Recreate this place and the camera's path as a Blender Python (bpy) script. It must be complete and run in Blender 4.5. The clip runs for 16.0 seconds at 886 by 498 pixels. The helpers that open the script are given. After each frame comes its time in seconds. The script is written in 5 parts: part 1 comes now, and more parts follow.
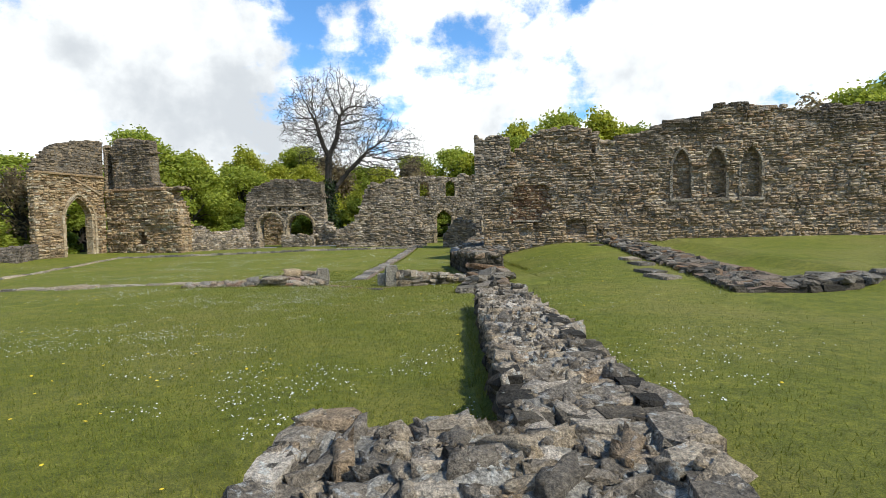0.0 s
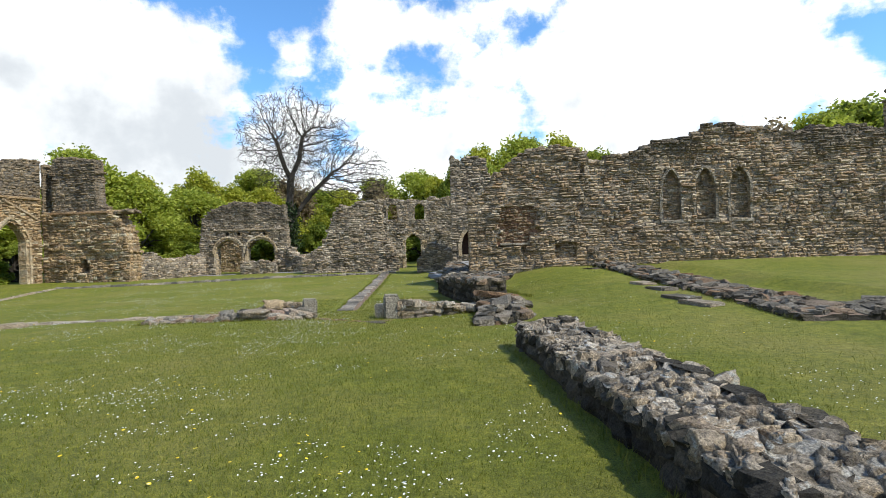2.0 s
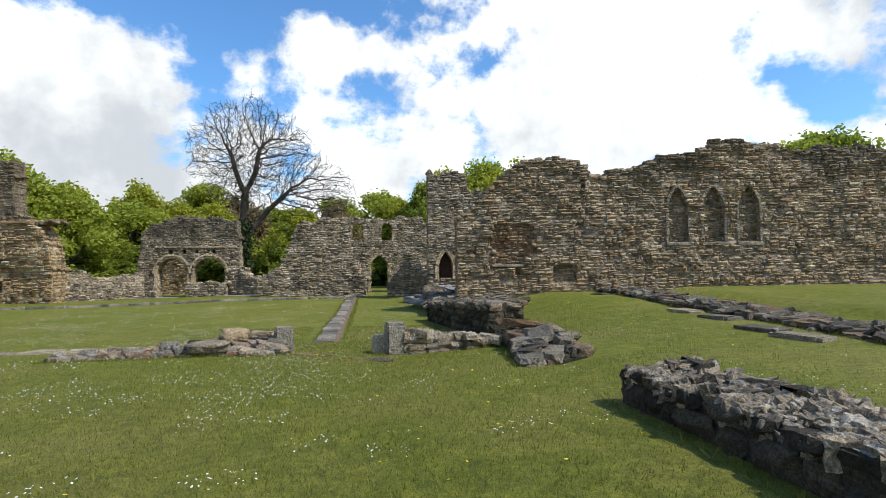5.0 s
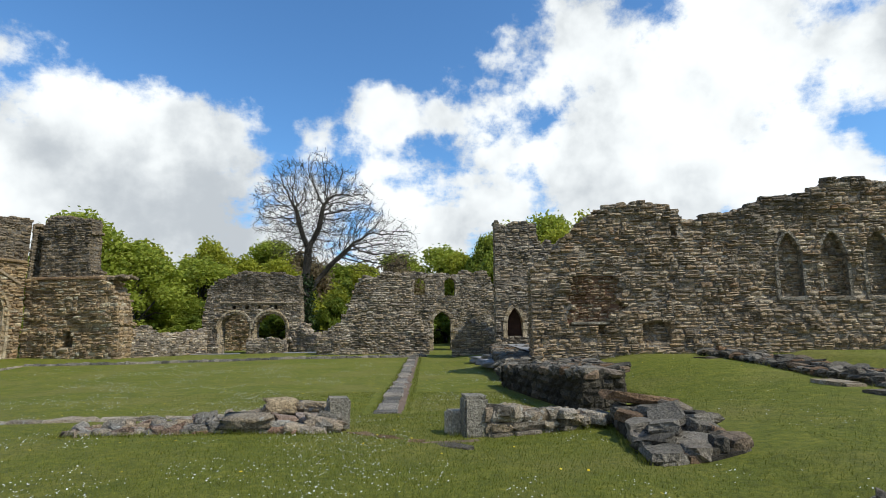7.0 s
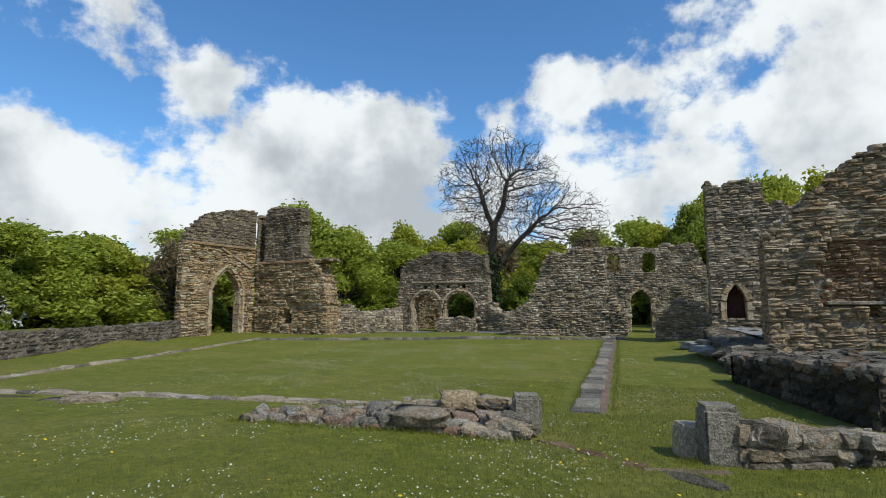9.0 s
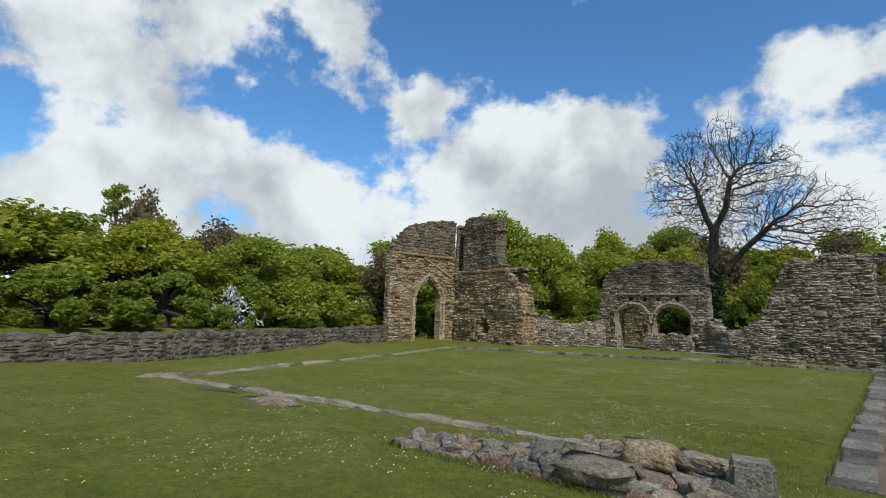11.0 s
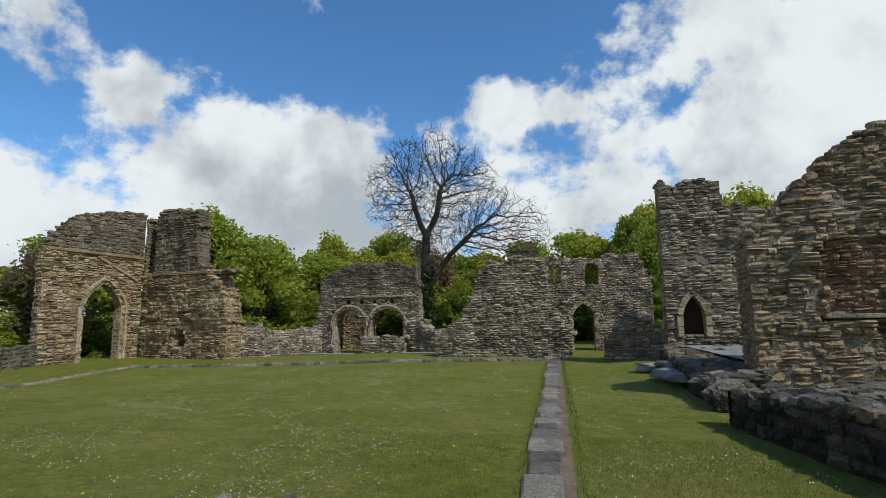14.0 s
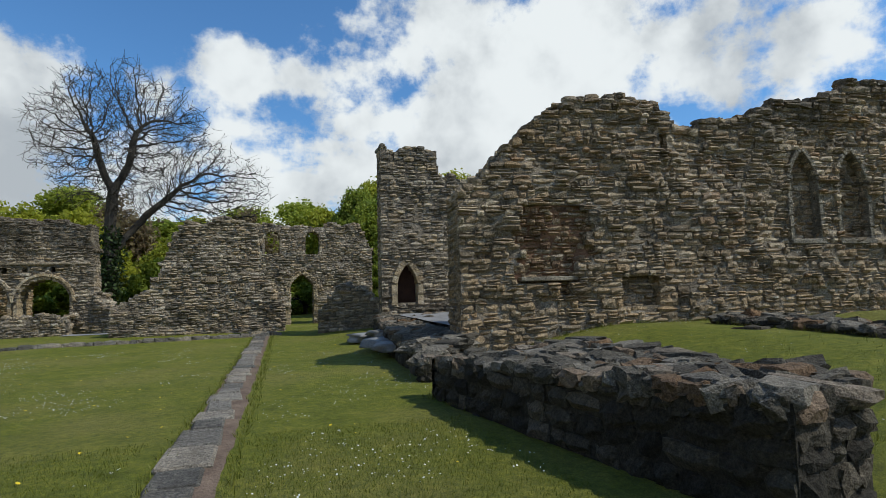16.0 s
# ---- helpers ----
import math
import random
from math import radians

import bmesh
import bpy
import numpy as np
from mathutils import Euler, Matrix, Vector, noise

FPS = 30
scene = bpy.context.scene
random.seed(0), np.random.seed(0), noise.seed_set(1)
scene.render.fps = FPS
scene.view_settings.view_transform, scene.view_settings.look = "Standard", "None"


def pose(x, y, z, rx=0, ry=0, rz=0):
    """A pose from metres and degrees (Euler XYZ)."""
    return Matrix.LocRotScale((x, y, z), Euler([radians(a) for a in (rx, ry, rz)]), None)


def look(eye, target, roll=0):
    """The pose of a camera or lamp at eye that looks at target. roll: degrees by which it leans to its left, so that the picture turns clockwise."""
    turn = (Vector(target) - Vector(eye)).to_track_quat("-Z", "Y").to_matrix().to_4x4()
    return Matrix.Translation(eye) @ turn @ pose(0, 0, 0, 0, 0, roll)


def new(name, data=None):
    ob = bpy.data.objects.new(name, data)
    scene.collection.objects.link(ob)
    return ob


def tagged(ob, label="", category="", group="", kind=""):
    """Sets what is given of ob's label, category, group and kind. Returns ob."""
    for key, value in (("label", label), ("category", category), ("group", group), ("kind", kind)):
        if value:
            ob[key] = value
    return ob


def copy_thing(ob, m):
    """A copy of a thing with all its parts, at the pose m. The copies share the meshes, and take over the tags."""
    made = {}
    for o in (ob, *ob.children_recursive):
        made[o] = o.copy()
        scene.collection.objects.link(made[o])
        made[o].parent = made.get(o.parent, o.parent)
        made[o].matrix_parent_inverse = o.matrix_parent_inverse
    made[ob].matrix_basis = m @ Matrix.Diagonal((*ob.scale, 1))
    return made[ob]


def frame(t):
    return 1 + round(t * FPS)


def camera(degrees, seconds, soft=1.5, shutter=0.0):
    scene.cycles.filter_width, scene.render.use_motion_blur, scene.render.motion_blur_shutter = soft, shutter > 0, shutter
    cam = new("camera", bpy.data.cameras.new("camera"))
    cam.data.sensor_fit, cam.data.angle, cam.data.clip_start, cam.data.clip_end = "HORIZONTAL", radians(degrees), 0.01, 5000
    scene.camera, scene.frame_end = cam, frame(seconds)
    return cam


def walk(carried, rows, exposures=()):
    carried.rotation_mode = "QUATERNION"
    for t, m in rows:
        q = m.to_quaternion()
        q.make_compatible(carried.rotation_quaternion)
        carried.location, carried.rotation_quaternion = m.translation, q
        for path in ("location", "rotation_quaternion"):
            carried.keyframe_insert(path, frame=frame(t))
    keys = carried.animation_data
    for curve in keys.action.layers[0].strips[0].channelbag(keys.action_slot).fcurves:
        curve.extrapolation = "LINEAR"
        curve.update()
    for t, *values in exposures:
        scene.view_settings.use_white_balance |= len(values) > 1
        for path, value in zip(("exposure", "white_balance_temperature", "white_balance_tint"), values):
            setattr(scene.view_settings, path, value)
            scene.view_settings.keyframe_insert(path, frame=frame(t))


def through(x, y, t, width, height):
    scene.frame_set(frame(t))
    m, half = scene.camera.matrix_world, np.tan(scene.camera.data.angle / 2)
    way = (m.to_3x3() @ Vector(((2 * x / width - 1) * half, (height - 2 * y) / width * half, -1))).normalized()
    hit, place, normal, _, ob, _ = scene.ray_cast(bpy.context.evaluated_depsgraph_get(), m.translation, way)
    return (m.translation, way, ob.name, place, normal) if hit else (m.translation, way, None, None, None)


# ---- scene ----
import collections

cam = camera(79.3, 16.0, soft=0.85)
PATH = [
    (0, (-0.049, 0.414, 1.801), (-0.049, 2.412, 1.702), -1.1),
    (0.5, (-0.396, 0.798, 1.815), (-0.444, 2.793, 1.683), -1.7),
    (1, (-0.736, 1.195, 1.809), (-0.769, 3.191, 1.684), -1.2),
    (1.5, (-1.02, 1.614, 1.827), (-1.029, 3.611, 1.71), -1.5),
    (2, (-1.343, 2.123, 1.79), (-1.171, 4.116, 1.779), -1.5),
    (2.5, (-1.606, 2.635, 1.735), (-1.39, 4.623, 1.729), -2.7),
    (3, (-1.798, 3.116, 1.69), (-1.485, 5.091, 1.731), -2.2),
    (3.5, (-1.986, 3.638, 1.632), (-1.582, 5.596, 1.669), -1.9),
    (6, (-2.49, 6.238, 1.564), (-2.25, 8.212, 1.772), 2.0),
    (6.5, (-2.498, 6.675, 1.59), (-2.349, 8.649, 1.873), 2.1),
    (7, (-2.505, 7.176, 1.604), (-2.376, 9.15, 1.9), -0.2),
    (7.5, (-2.521, 7.641, 1.608), (-2.527, 9.621, 1.894), 1.8),
    (8, (-2.577, 8.147, 1.589), (-2.602, 10.132, 1.834), 0.4),
    (8.5, (-2.601, 8.594, 1.605), (-2.909, 10.558, 1.82), 1.9),
    (9, (-2.674, 9.04, 1.623), (-3.229, 10.949, 1.844), 0.1),
    (9.5, (-2.733, 9.427, 1.646), (-3.576, 11.226, 1.874), 0.9),
    (10, (-2.752, 9.771, 1.7), (-3.848, 11.429, 1.919), 0.7),
    (12.5, (-2.953, 11.456, 1.731), (-4.214, 12.986, 1.988), 2.6),
    (13, (-3.077, 11.822, 1.665), (-4.138, 13.496, 1.934), 0.1),
    (13.5, (-3.12, 12.43, 1.654), (-3.913, 14.244, 1.939), -1.7),
    (14, (-2.944, 13.085, 1.673), (-3.276, 15.037, 1.954), -0.5),
    (14.5, (-2.696, 13.833, 1.65), (-2.537, 15.808, 1.926), -0.7),
    (15, (-2.488, 14.45, 1.519), (-2.15, 16.406, 1.762), -0.0),
    (15.5, (-2.306, 14.944, 1.459), (-1.783, 16.866, 1.64), -2.6),
    (16, (-2.187, 15.316, 1.462), (-1.546, 17.203, 1.636), -1.4),
]
EXPOSURES = [(0, 0.0, 6400, 7), (1.5, 0.12, 6400, 7), (3.5, 0.06, 6400, 7), (6, -0.2, 6350, 7), (7, -0.33, 6300, 6), (10, -0.56, 6220, 5), (13, -0.66, 6170, 5), (16, -0.62, 6200, 5)]
walk(cam, [(t, look(eye, target, roll)) for t, eye, target, roll in PATH], EXPOSURES)

# ---- world and sun ----
SUN_DIR = Vector((0.74, -0.47, 0.98)).normalized()
world = bpy.data.worlds.new("sky")
scene.world = world
world.use_nodes = True


def node(tree, kind, **values):
    n = tree.nodes.new(kind)
    for key, value in values.items():
        if key == "op":
            n.operation = value
        elif key == "data":
            n.data_type = value
        elif key == "blend":
            n.blend_type = value
    return n


def link(tree, a, b):
    tree.links.new(a, b)


def math_node(tree, op, a, b=None, clamp=False):
    n = tree.nodes.new("ShaderNodeMath")
    n.operation = op
    n.use_clamp = clamp
    for i, v in enumerate((a, b)):
        if v is None:
            continue
        if isinstance(v, (int, float)):
            n.inputs[i].default_value = v
        else:
            tree.links.new(v, n.inputs[i])
    return n.outputs[0]


def ramp_node(tree, fac, stops):
    n = tree.nodes.new("ShaderNodeValToRGB")
    while len(n.color_ramp.elements) < len(stops):
        n.color_ramp.elements.new(0.5)
    for e, (p, c) in zip(n.color_ramp.elements, stops):
        e.position = p
        e.color = (*c, 1)
    tree.links.new(fac, n.inputs[0])
    return n.outputs[0]


def noise_node(tree, vec, scale, detail=4.0, rough=0.55):
    n = tree.nodes.new("ShaderNodeTexNoise")
    n.inputs["Scale"].default_value = scale
    n.inputs["Detail"].default_value = detail
    n.inputs["Roughness"].default_value = rough
    if vec is not None:
        tree.links.new(vec, n.inputs["Vector"])
    return n.outputs[0]


def mix_node(tree, fac, a, b, blend="MIX"):
    n = tree.nodes.new("ShaderNodeMix")
    n.data_type, n.blend_type = "RGBA", blend
    for slot, v in ((0, fac), (6, a), (7, b)):
        if isinstance(v, (int, float)):
            n.inputs[slot].default_value = v
        elif isinstance(v, tuple):
            n.inputs[slot].default_value = (*v, 1)
        else:
            tree.links.new(v, n.inputs[slot])
    return n.outputs[2]


def build_sky():
    t = world.node_tree
    t.nodes.clear()
    out = t.nodes.new("ShaderNodeOutputWorld")
    bg = t.nodes.new("ShaderNodeBackground")
    sky = t.nodes.new("ShaderNodeTexSky")
    sky.sky_type, sky.sun_disc = "NISHITA", False
    sky.sun_elevation = math.asin(SUN_DIR.z)
    sky.sun_rotation = math.atan2(SUN_DIR.x, SUN_DIR.y)
    sky.air_density, sky.dust_density, sky.ozone_density = 1.0, 0.6, 1.5
    co = t.nodes.new("ShaderNodeTexCoord")
    d = co.outputs["Generated"]
    sep = t.nodes.new("ShaderNodeSeparateXYZ")
    link(t, d, sep.inputs[0])
    # cloud sheet: the direction laid onto a flat layer high above
    up = math_node(t, "MAXIMUM", math_node(t, "ADD", sep.outputs[2], 0.16), 0.05)
    flat = t.nodes.new("ShaderNodeCombineXYZ")
    link(t, math_node(t, "DIVIDE", sep.outputs[0], up), flat.inputs[0])
    link(t, math_node(t, "DIVIDE", sep.outputs[1], up), flat.inputs[1])
    fine = noise_node(t, flat.outputs[0], 2.2, 10.0, 0.62)
    shape = noise_node(t, d, 7.0, 12.0, 0.60)
    swell = noise_node(t, d, 2.6, 4.0, 0.5)
    field = math_node(t, "ADD", math_node(t, "MULTIPLY", math_node(t, "SUBTRACT", shape, 0.5), 1.5), math_node(t, "MULTIPLY", math_node(t, "SUBTRACT", fine, 0.5), 0.7))
    low = math_node(t, "MULTIPLY", math_node(t, "SUBTRACT", 0.30, sep.outputs[2], True), 1.25)
    field = math_node(t, "ADD", math_node(t, "ADD", field, math_node(t, "MULTIPLY", math_node(t, "SUBTRACT", swell, 0.5), 0.3)), math_node(t, "SUBTRACT", math_node(t, "ADD", low, 0.545), math_node(t, "MULTIPLY", math_node(t, "SUBTRACT", sep.outputs[2], 0.52, True), 1.1)))
    # large heaps and gaps of the cloud field, as directions, spread and weight
    total = None
    for az, el, spread, weight in HEAPS:
        c = Vector((math.sin(radians(az)) * math.cos(radians(el)), math.cos(radians(az)) * math.cos(radians(el)), math.sin(radians(el))))
        dot = t.nodes.new("ShaderNodeVectorMath")
        dot.operation = "DOT_PRODUCT"
        link(t, d, dot.inputs[0])
        dot.inputs[1].default_value = c
        k = 1.0 / (1.0 - math.cos(radians(spread)))
        g = math_node(t, "EXPONENT", math_node(t, "MULTIPLY", math_node(t, "SUBTRACT", dot.outputs["Value"], 1.0), k))
        g = math_node(t, "MULTIPLY", g, weight * (0.9 if spread > 2.6 else 0.6))
        total = g if total is None else math_node(t, "ADD", total, g)
    cover = math_node(t, "ADD", field, total)
    mask = t.nodes.new("ShaderNodeMapRange")
    mask.interpolation_type = "SMOOTHSTEP"
    mask.inputs[1].default_value, mask.inputs[2].default_value = 0.50, 0.74
    link(t, cover, mask.inputs[0])
    # thick parts turn grey underneath
    lumps = noise_node(t, d, 3.0, 5.0, 0.5)
    grey = t.nodes.new("ShaderNodeMapRange")
    grey.interpolation_type = "SMOOTHSTEP"
    grey.inputs[1].default_value, grey.inputs[2].default_value = 0.47, 0.69
    billow = noise_node(t, d, 9.0, 7.0, 0.55)
    link(t, math_node(t, "ADD", math_node(t, "MULTIPLY", lumps, 0.65), math_node(t, "MULTIPLY", billow, 0.42)), grey.inputs[0])
    white = mix_node(t, grey.outputs[0], (14.4, 14.4, 14.4), (7.8, 8.1, 8.6))
    blue = mix_node(t, 1.0, sky.outputs[0], (1.3, 1.95, 2.5), "MULTIPLY")
    link(t, mix_node(t, mask.outputs[0], blue, white), bg.inputs[0])
    bg.inputs[1].default_value = 0.092
    link(t, bg.outputs[0], out.inputs[0])


HEAPS = [
    (-10, 22, 4.5, 0.26), (-22, 17, 6.0, 0.2), (-33, 25, 5.0, 0.22), (-42, 22, 4.0, 0.2), (-60, 24, 5.0, 0.15),
    (-28, 26, 4.8, -0.34), (-8, 29, 6.5, -0.34), (2, 29, 4.7, -0.34), (-11, 23, 2.6, -0.34), (-33, 19, 7.2, 0.3), (-24, 15, 5.1, 0.3),
    (-5, 24, 3.3, 0.3), (7, 24, 4.4, 0.3), (-2, 19, 3.4, 0.3), (2, 13, 5.3, 0.3), (29, 22, 9.0, 0.3), (20, 19, 6.4, 0.3),
    (18, 31, 3.4, 0.3), (42, 18, 2.9, -0.34), (38, 15, 3.3, 0.3), (44, 24, 3.0, 0.3), (-36, 30, 8.6, -0.34), (-18, 28, 5.9, -0.34),
    (-51, 19, 2.7, -0.34), (-65, 16, 7.2, 0.3), (-74, 23, 4.2, 0.3), (-52, 29, 3.0, 0.3), (-78, 16, 2.6, -0.34), (-75, 11, 3.6, 0.3),
    (-53, 12, 4.5, 0.3), (-42, 23, 3.3, 0.3), (38, 25, 9.4, 0.3), (48, 19, 2.0, 0.3), (56, 21, 5.0, 0.3), (46, 15, 3.1, -0.34),
    (-35, 10, 3.8, 0.3),
]
build_sky()
sun = new("sun", bpy.data.lights.new("sun", "SUN"))
sun.data.energy, sun.data.angle, sun.data.color = 5.0, radians(0.6), (1.0, 0.94, 0.85)
sun.matrix_world = look(SUN_DIR * 100, (0, 0, 0))


# ---- materials ----
def principled(name, rough=0.9):
    m = bpy.data.materials.new(name)
    m.use_nodes = True
    t = m.node_tree
    b = t.nodes["Principled BSDF"]
    b.inputs["Roughness"].default_value = rough
    b.inputs["Specular IOR Level"].default_value = 0.25
    return m, t, b


def bump(t, b, height, strength, distance):
    n = t.nodes.new("ShaderNodeBump")
    n.inputs["Strength"].default_value, n.inputs["Distance"].default_value = strength, distance
    link(t, height, n.inputs["Height"])
    link(t, n.outputs[0], b.inputs["Normal"])


def stone_material(name, tones, lichen=(0.45, 0.45, 0.40), lichen_at=0.62, stain=0.5, warm=None, low_warm=None, crust=None):
    """tones: dark to light base colours; each stone takes its own, with grain, stains and lichen laid over."""
    m, t, b = principled(name, 0.92)
    geo = t.nodes.new("ShaderNodeNewGeometry")
    info = t.nodes.new("ShaderNodeObjectInfo")
    pos = geo.outputs["Position"]
    rnd = math_node(t, "FRACT", math_node(t, "ADD", geo.outputs["Random Per Island"], info.outputs["Random"]))
    tones = [tuple(min(k * 1.22, 0.62) for k in c) for c in tones]
    n = len(tones)
    col = ramp_node(t, rnd, [(i / (n - 1), c) for i, c in enumerate(tones)])
    broad = noise_node(t, pos, 0.55, 4.0, 0.6)
    if warm:
        col = mix_node(t, math_node(t, "MULTIPLY", ramp_node(t, broad, [(0.45, (0, 0, 0)), (0.62, (1, 1, 1))]), 0.6), col, warm)
    if low_warm:
        tint, height = low_warm
        sp = t.nodes.new("ShaderNodeSeparateXYZ")
        link(t, pos, sp.inputs[0])
        band = math_node(t, "ADD", math_node(t, "SUBTRACT", height, sp.outputs[2]), math_node(t, "MULTIPLY", math_node(t, "SUBTRACT", broad, 0.5), 9.0))
        col = mix_node(t, math_node(t, "MULTIPLY", math_node(t, "MULTIPLY", band, 0.8, True), math_node(t, "ADD", math_node(t, "MULTIPLY", rnd, 0.5), 0.15)), col, tint)
    if crust:
        sp2 = t.nodes.new("ShaderNodeSeparateXYZ")
        link(t, pos, sp2.inputs[0])
        high = math_node(t, "ADD", math_node(t, "SUBTRACT", sp2.outputs[2], crust), math_node(t, "MULTIPLY", math_node(t, "SUBTRACT", broad, 0.5), 7.0))
        col = mix_node(t, math_node(t, "MULTIPLY", math_node(t, "MULTIPLY", high, 0.7, True), 0.6), col, (0.075, 0.066, 0.055))
    grain = noise_node(t, pos, 26.0, 6.0, 0.65)
    col = mix_node(t, 0.75, col, ramp_node(t, grain, [(0.30, (0.26, 0.25, 0.24)), (0.70, (1.6, 1.57, 1.5))]), "MULTIPLY")
    spots = noise_node(t, pos, 7.0, 5.0, 0.7)
    col = mix_node(t, ramp_node(t, spots, [(lichen_at, (0, 0, 0)), (lichen_at + 0.06, (0.75, 0.75, 0.75))]), col, lichen)
    speck = noise_node(t, pos, 75.0, 3.0, 0.7)
    col = mix_node(t, 0.7, col, ramp_node(t, speck, [(0.34, (0.42, 0.41, 0.40)), (0.66, (1.5, 1.48, 1.44))]), "MULTIPLY")
    # rain streaks run down the face
    stretch = t.nodes.new("ShaderNodeMapping")
    stretch.inputs["Scale"].default_value = (1.0, 1.0, 0.28)
    link(t, pos, stretch.inputs["Vector"])
    drip = noise_node(t, stretch.outputs[0], 2.3, 5.0, 0.65)
    col = mix_node(t, stain * 0.8, col, ramp_node(t, drip, [(0.36, (0.45, 0.44, 0.42)), (0.52, (1.15, 1.14, 1.11))]), "MULTIPLY")
    streak = noise_node(t, pos, 1.7, 5.0, 0.65)
    col = mix_node(t, stain, col, ramp_node(t, streak, [(0.36, (0.36, 0.35, 0.33)), (0.6, (1, 1, 1))]), "MULTIPLY")
    link(t, col, b.inputs["Base Color"])
    bump(t, b, math_node(t, "ADD", grain, math_node(t, "MULTIPLY", spots, 1.8)), 1.0, 0.05)
    return m


def plain_material(name, a, c, scale, rough=0.9, strength=0.4, distance=0.01):
    m, t, b = principled(name, rough)
    geo = t.nodes.new("ShaderNodeNewGeometry")
    f = noise_node(t, geo.outputs["Position"], scale, 6.0, 0.65)
    f2 = noise_node(t, geo.outputs["Position"], scale * 9, 4.0, 0.6)
    col = ramp_node(t, f, [(0.3, a), (0.7, c)])
    col = mix_node(t, 0.6, col, ramp_node(t, f2, [(0.3, (0.6, 0.6, 0.6)), (0.7, (1.2, 1.2, 1.2))]), "MULTIPLY")
    link(t, col, b.inputs["Base Color"])
    bump(t, b, f2, strength, distance)
    return m


def leaf_material(name, a, c, through=0.55):
    m, t, b = principled(name, 0.55)
    geo = t.nodes.new("ShaderNodeNewGeometry")
    col = ramp_node(t, geo.outputs["Random Per Island"], [(0.0, a), (1.0, c)])
    link(t, col, b.inputs["Base Color"])
    tr = t.nodes.new("ShaderNodeBsdfTranslucent")
    link(t, col, tr.inputs["Color"])
    mix = t.nodes.new("ShaderNodeMixShader")
    mix.inputs[0].default_value = through
    out = t.nodes["Material Output"]
    link(t, b.outputs[0], mix.inputs[1])
    link(t, tr.outputs[0], mix.inputs[2])
    link(t, mix.outputs[0], out.inputs["Surface"])
    return m


def grass_material():
    m, t, b = principled("lawn_grass", 0.85)
    geo = t.nodes.new("ShaderNodeNewGeometry")
    pos = geo.outputs["Position"]
    broad = noise_node(t, pos, 0.35, 5.0, 0.6)
    mid = noise_node(t, pos, 2.6, 5.0, 0.65)
    fine = noise_node(t, pos, 70.0, 5.0, 0.75)
    col = ramp_node(t, mid, [(0.3, (0.100, 0.118, 0.011)), (0.55, (0.148, 0.160, 0.018)), (0.75, (0.212, 0.208, 0.034))])
    col = mix_node(t, ramp_node(t, broad, [(0.45, (0, 0, 0)), (0.68, (0.55, 0.55, 0.55))]), col, (0.23, 0.20, 0.065))
    tuft = noise_node(t, pos, 11.0, 5.0, 0.7)
    col = mix_node(t, 0.75, col, ramp_node(t, tuft, [(0.34, (0.55, 0.60, 0.5)), (0.66, (1.35, 1.3, 1.2))]), "MULTIPLY")
    col = mix_node(t, 0.8, col, ramp_node(t, fine, [(0.33, (0.30, 0.34, 0.26)), (0.67, (1.6, 1.52, 1.3))]), "MULTIPLY")
    link(t, col, b.inputs["Base Color"])
    bump(t, b, math_node(t, "ADD", fine, math_node(t, "MULTIPLY", mid, 2.0)), 0.8, 0.035)
    return m


REF_TONES = [(0.114, 0.090, 0.063), (0.215, 0.168, 0.114), (0.321, 0.228, 0.135), (0.363, 0.289, 0.208), (0.496, 0.408, 0.301), (0.268, 0.175, 0.104)]
GREY_TONES = [(0.117, 0.102, 0.081), (0.220, 0.184, 0.139), (0.300, 0.251, 0.186), (0.364, 0.279, 0.182), (0.467, 0.405, 0.320), (0.181, 0.148, 0.119)]
TAN_TONES = [(0.149, 0.110, 0.070), (0.310, 0.220, 0.125), (0.391, 0.286, 0.160), (0.460, 0.341, 0.200), (0.529, 0.462, 0.350), (0.276, 0.176, 0.100)]
TOP_TONES = [(0.126, 0.109, 0.087), (0.202, 0.173, 0.137), (0.263, 0.223, 0.172), (0.328, 0.263, 0.181), (0.415, 0.366, 0.302), (0.25, 0.185, 0.12)]
M_REF = stone_material("brown_grey_rubble", REF_TONES, warm=(0.30, 0.25, 0.185), low_warm=((0.44, 0.31, 0.17), 2.6), crust=5.3, stain=0.35)
M_GREY = stone_material("grey_rubble", GREY_TONES)
M_TAN = stone_material("tan_sandstone", TAN_TONES, warm=(0.36, 0.25, 0.14), lichen_at=0.66)
M_ARCH = stone_material("weathered_grey_rubble", GREY_TONES, crust=3.4, warm=(0.34, 0.27, 0.18))
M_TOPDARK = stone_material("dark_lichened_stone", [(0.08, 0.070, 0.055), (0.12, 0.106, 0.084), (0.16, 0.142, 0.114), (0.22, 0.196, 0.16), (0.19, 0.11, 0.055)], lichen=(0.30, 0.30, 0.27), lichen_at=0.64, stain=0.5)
M_RUB = stone_material("mixed_rubble_stone", [(0.15, 0.14, 0.12), (0.24, 0.215, 0.18), (0.31, 0.28, 0.235), (0.34, 0.25, 0.16), (0.38, 0.36, 0.32), (0.22, 0.12, 0.075)], lichen=(0.5, 0.49, 0.44), lichen_at=0.62, stain=0.4)
M_PATH = stone_material("worn_path_stone", [(0.11, 0.105, 0.095), (0.17, 0.155, 0.135), (0.24, 0.22, 0.19), (0.30, 0.26, 0.21)], lichen_at=0.64, stain=0.5)
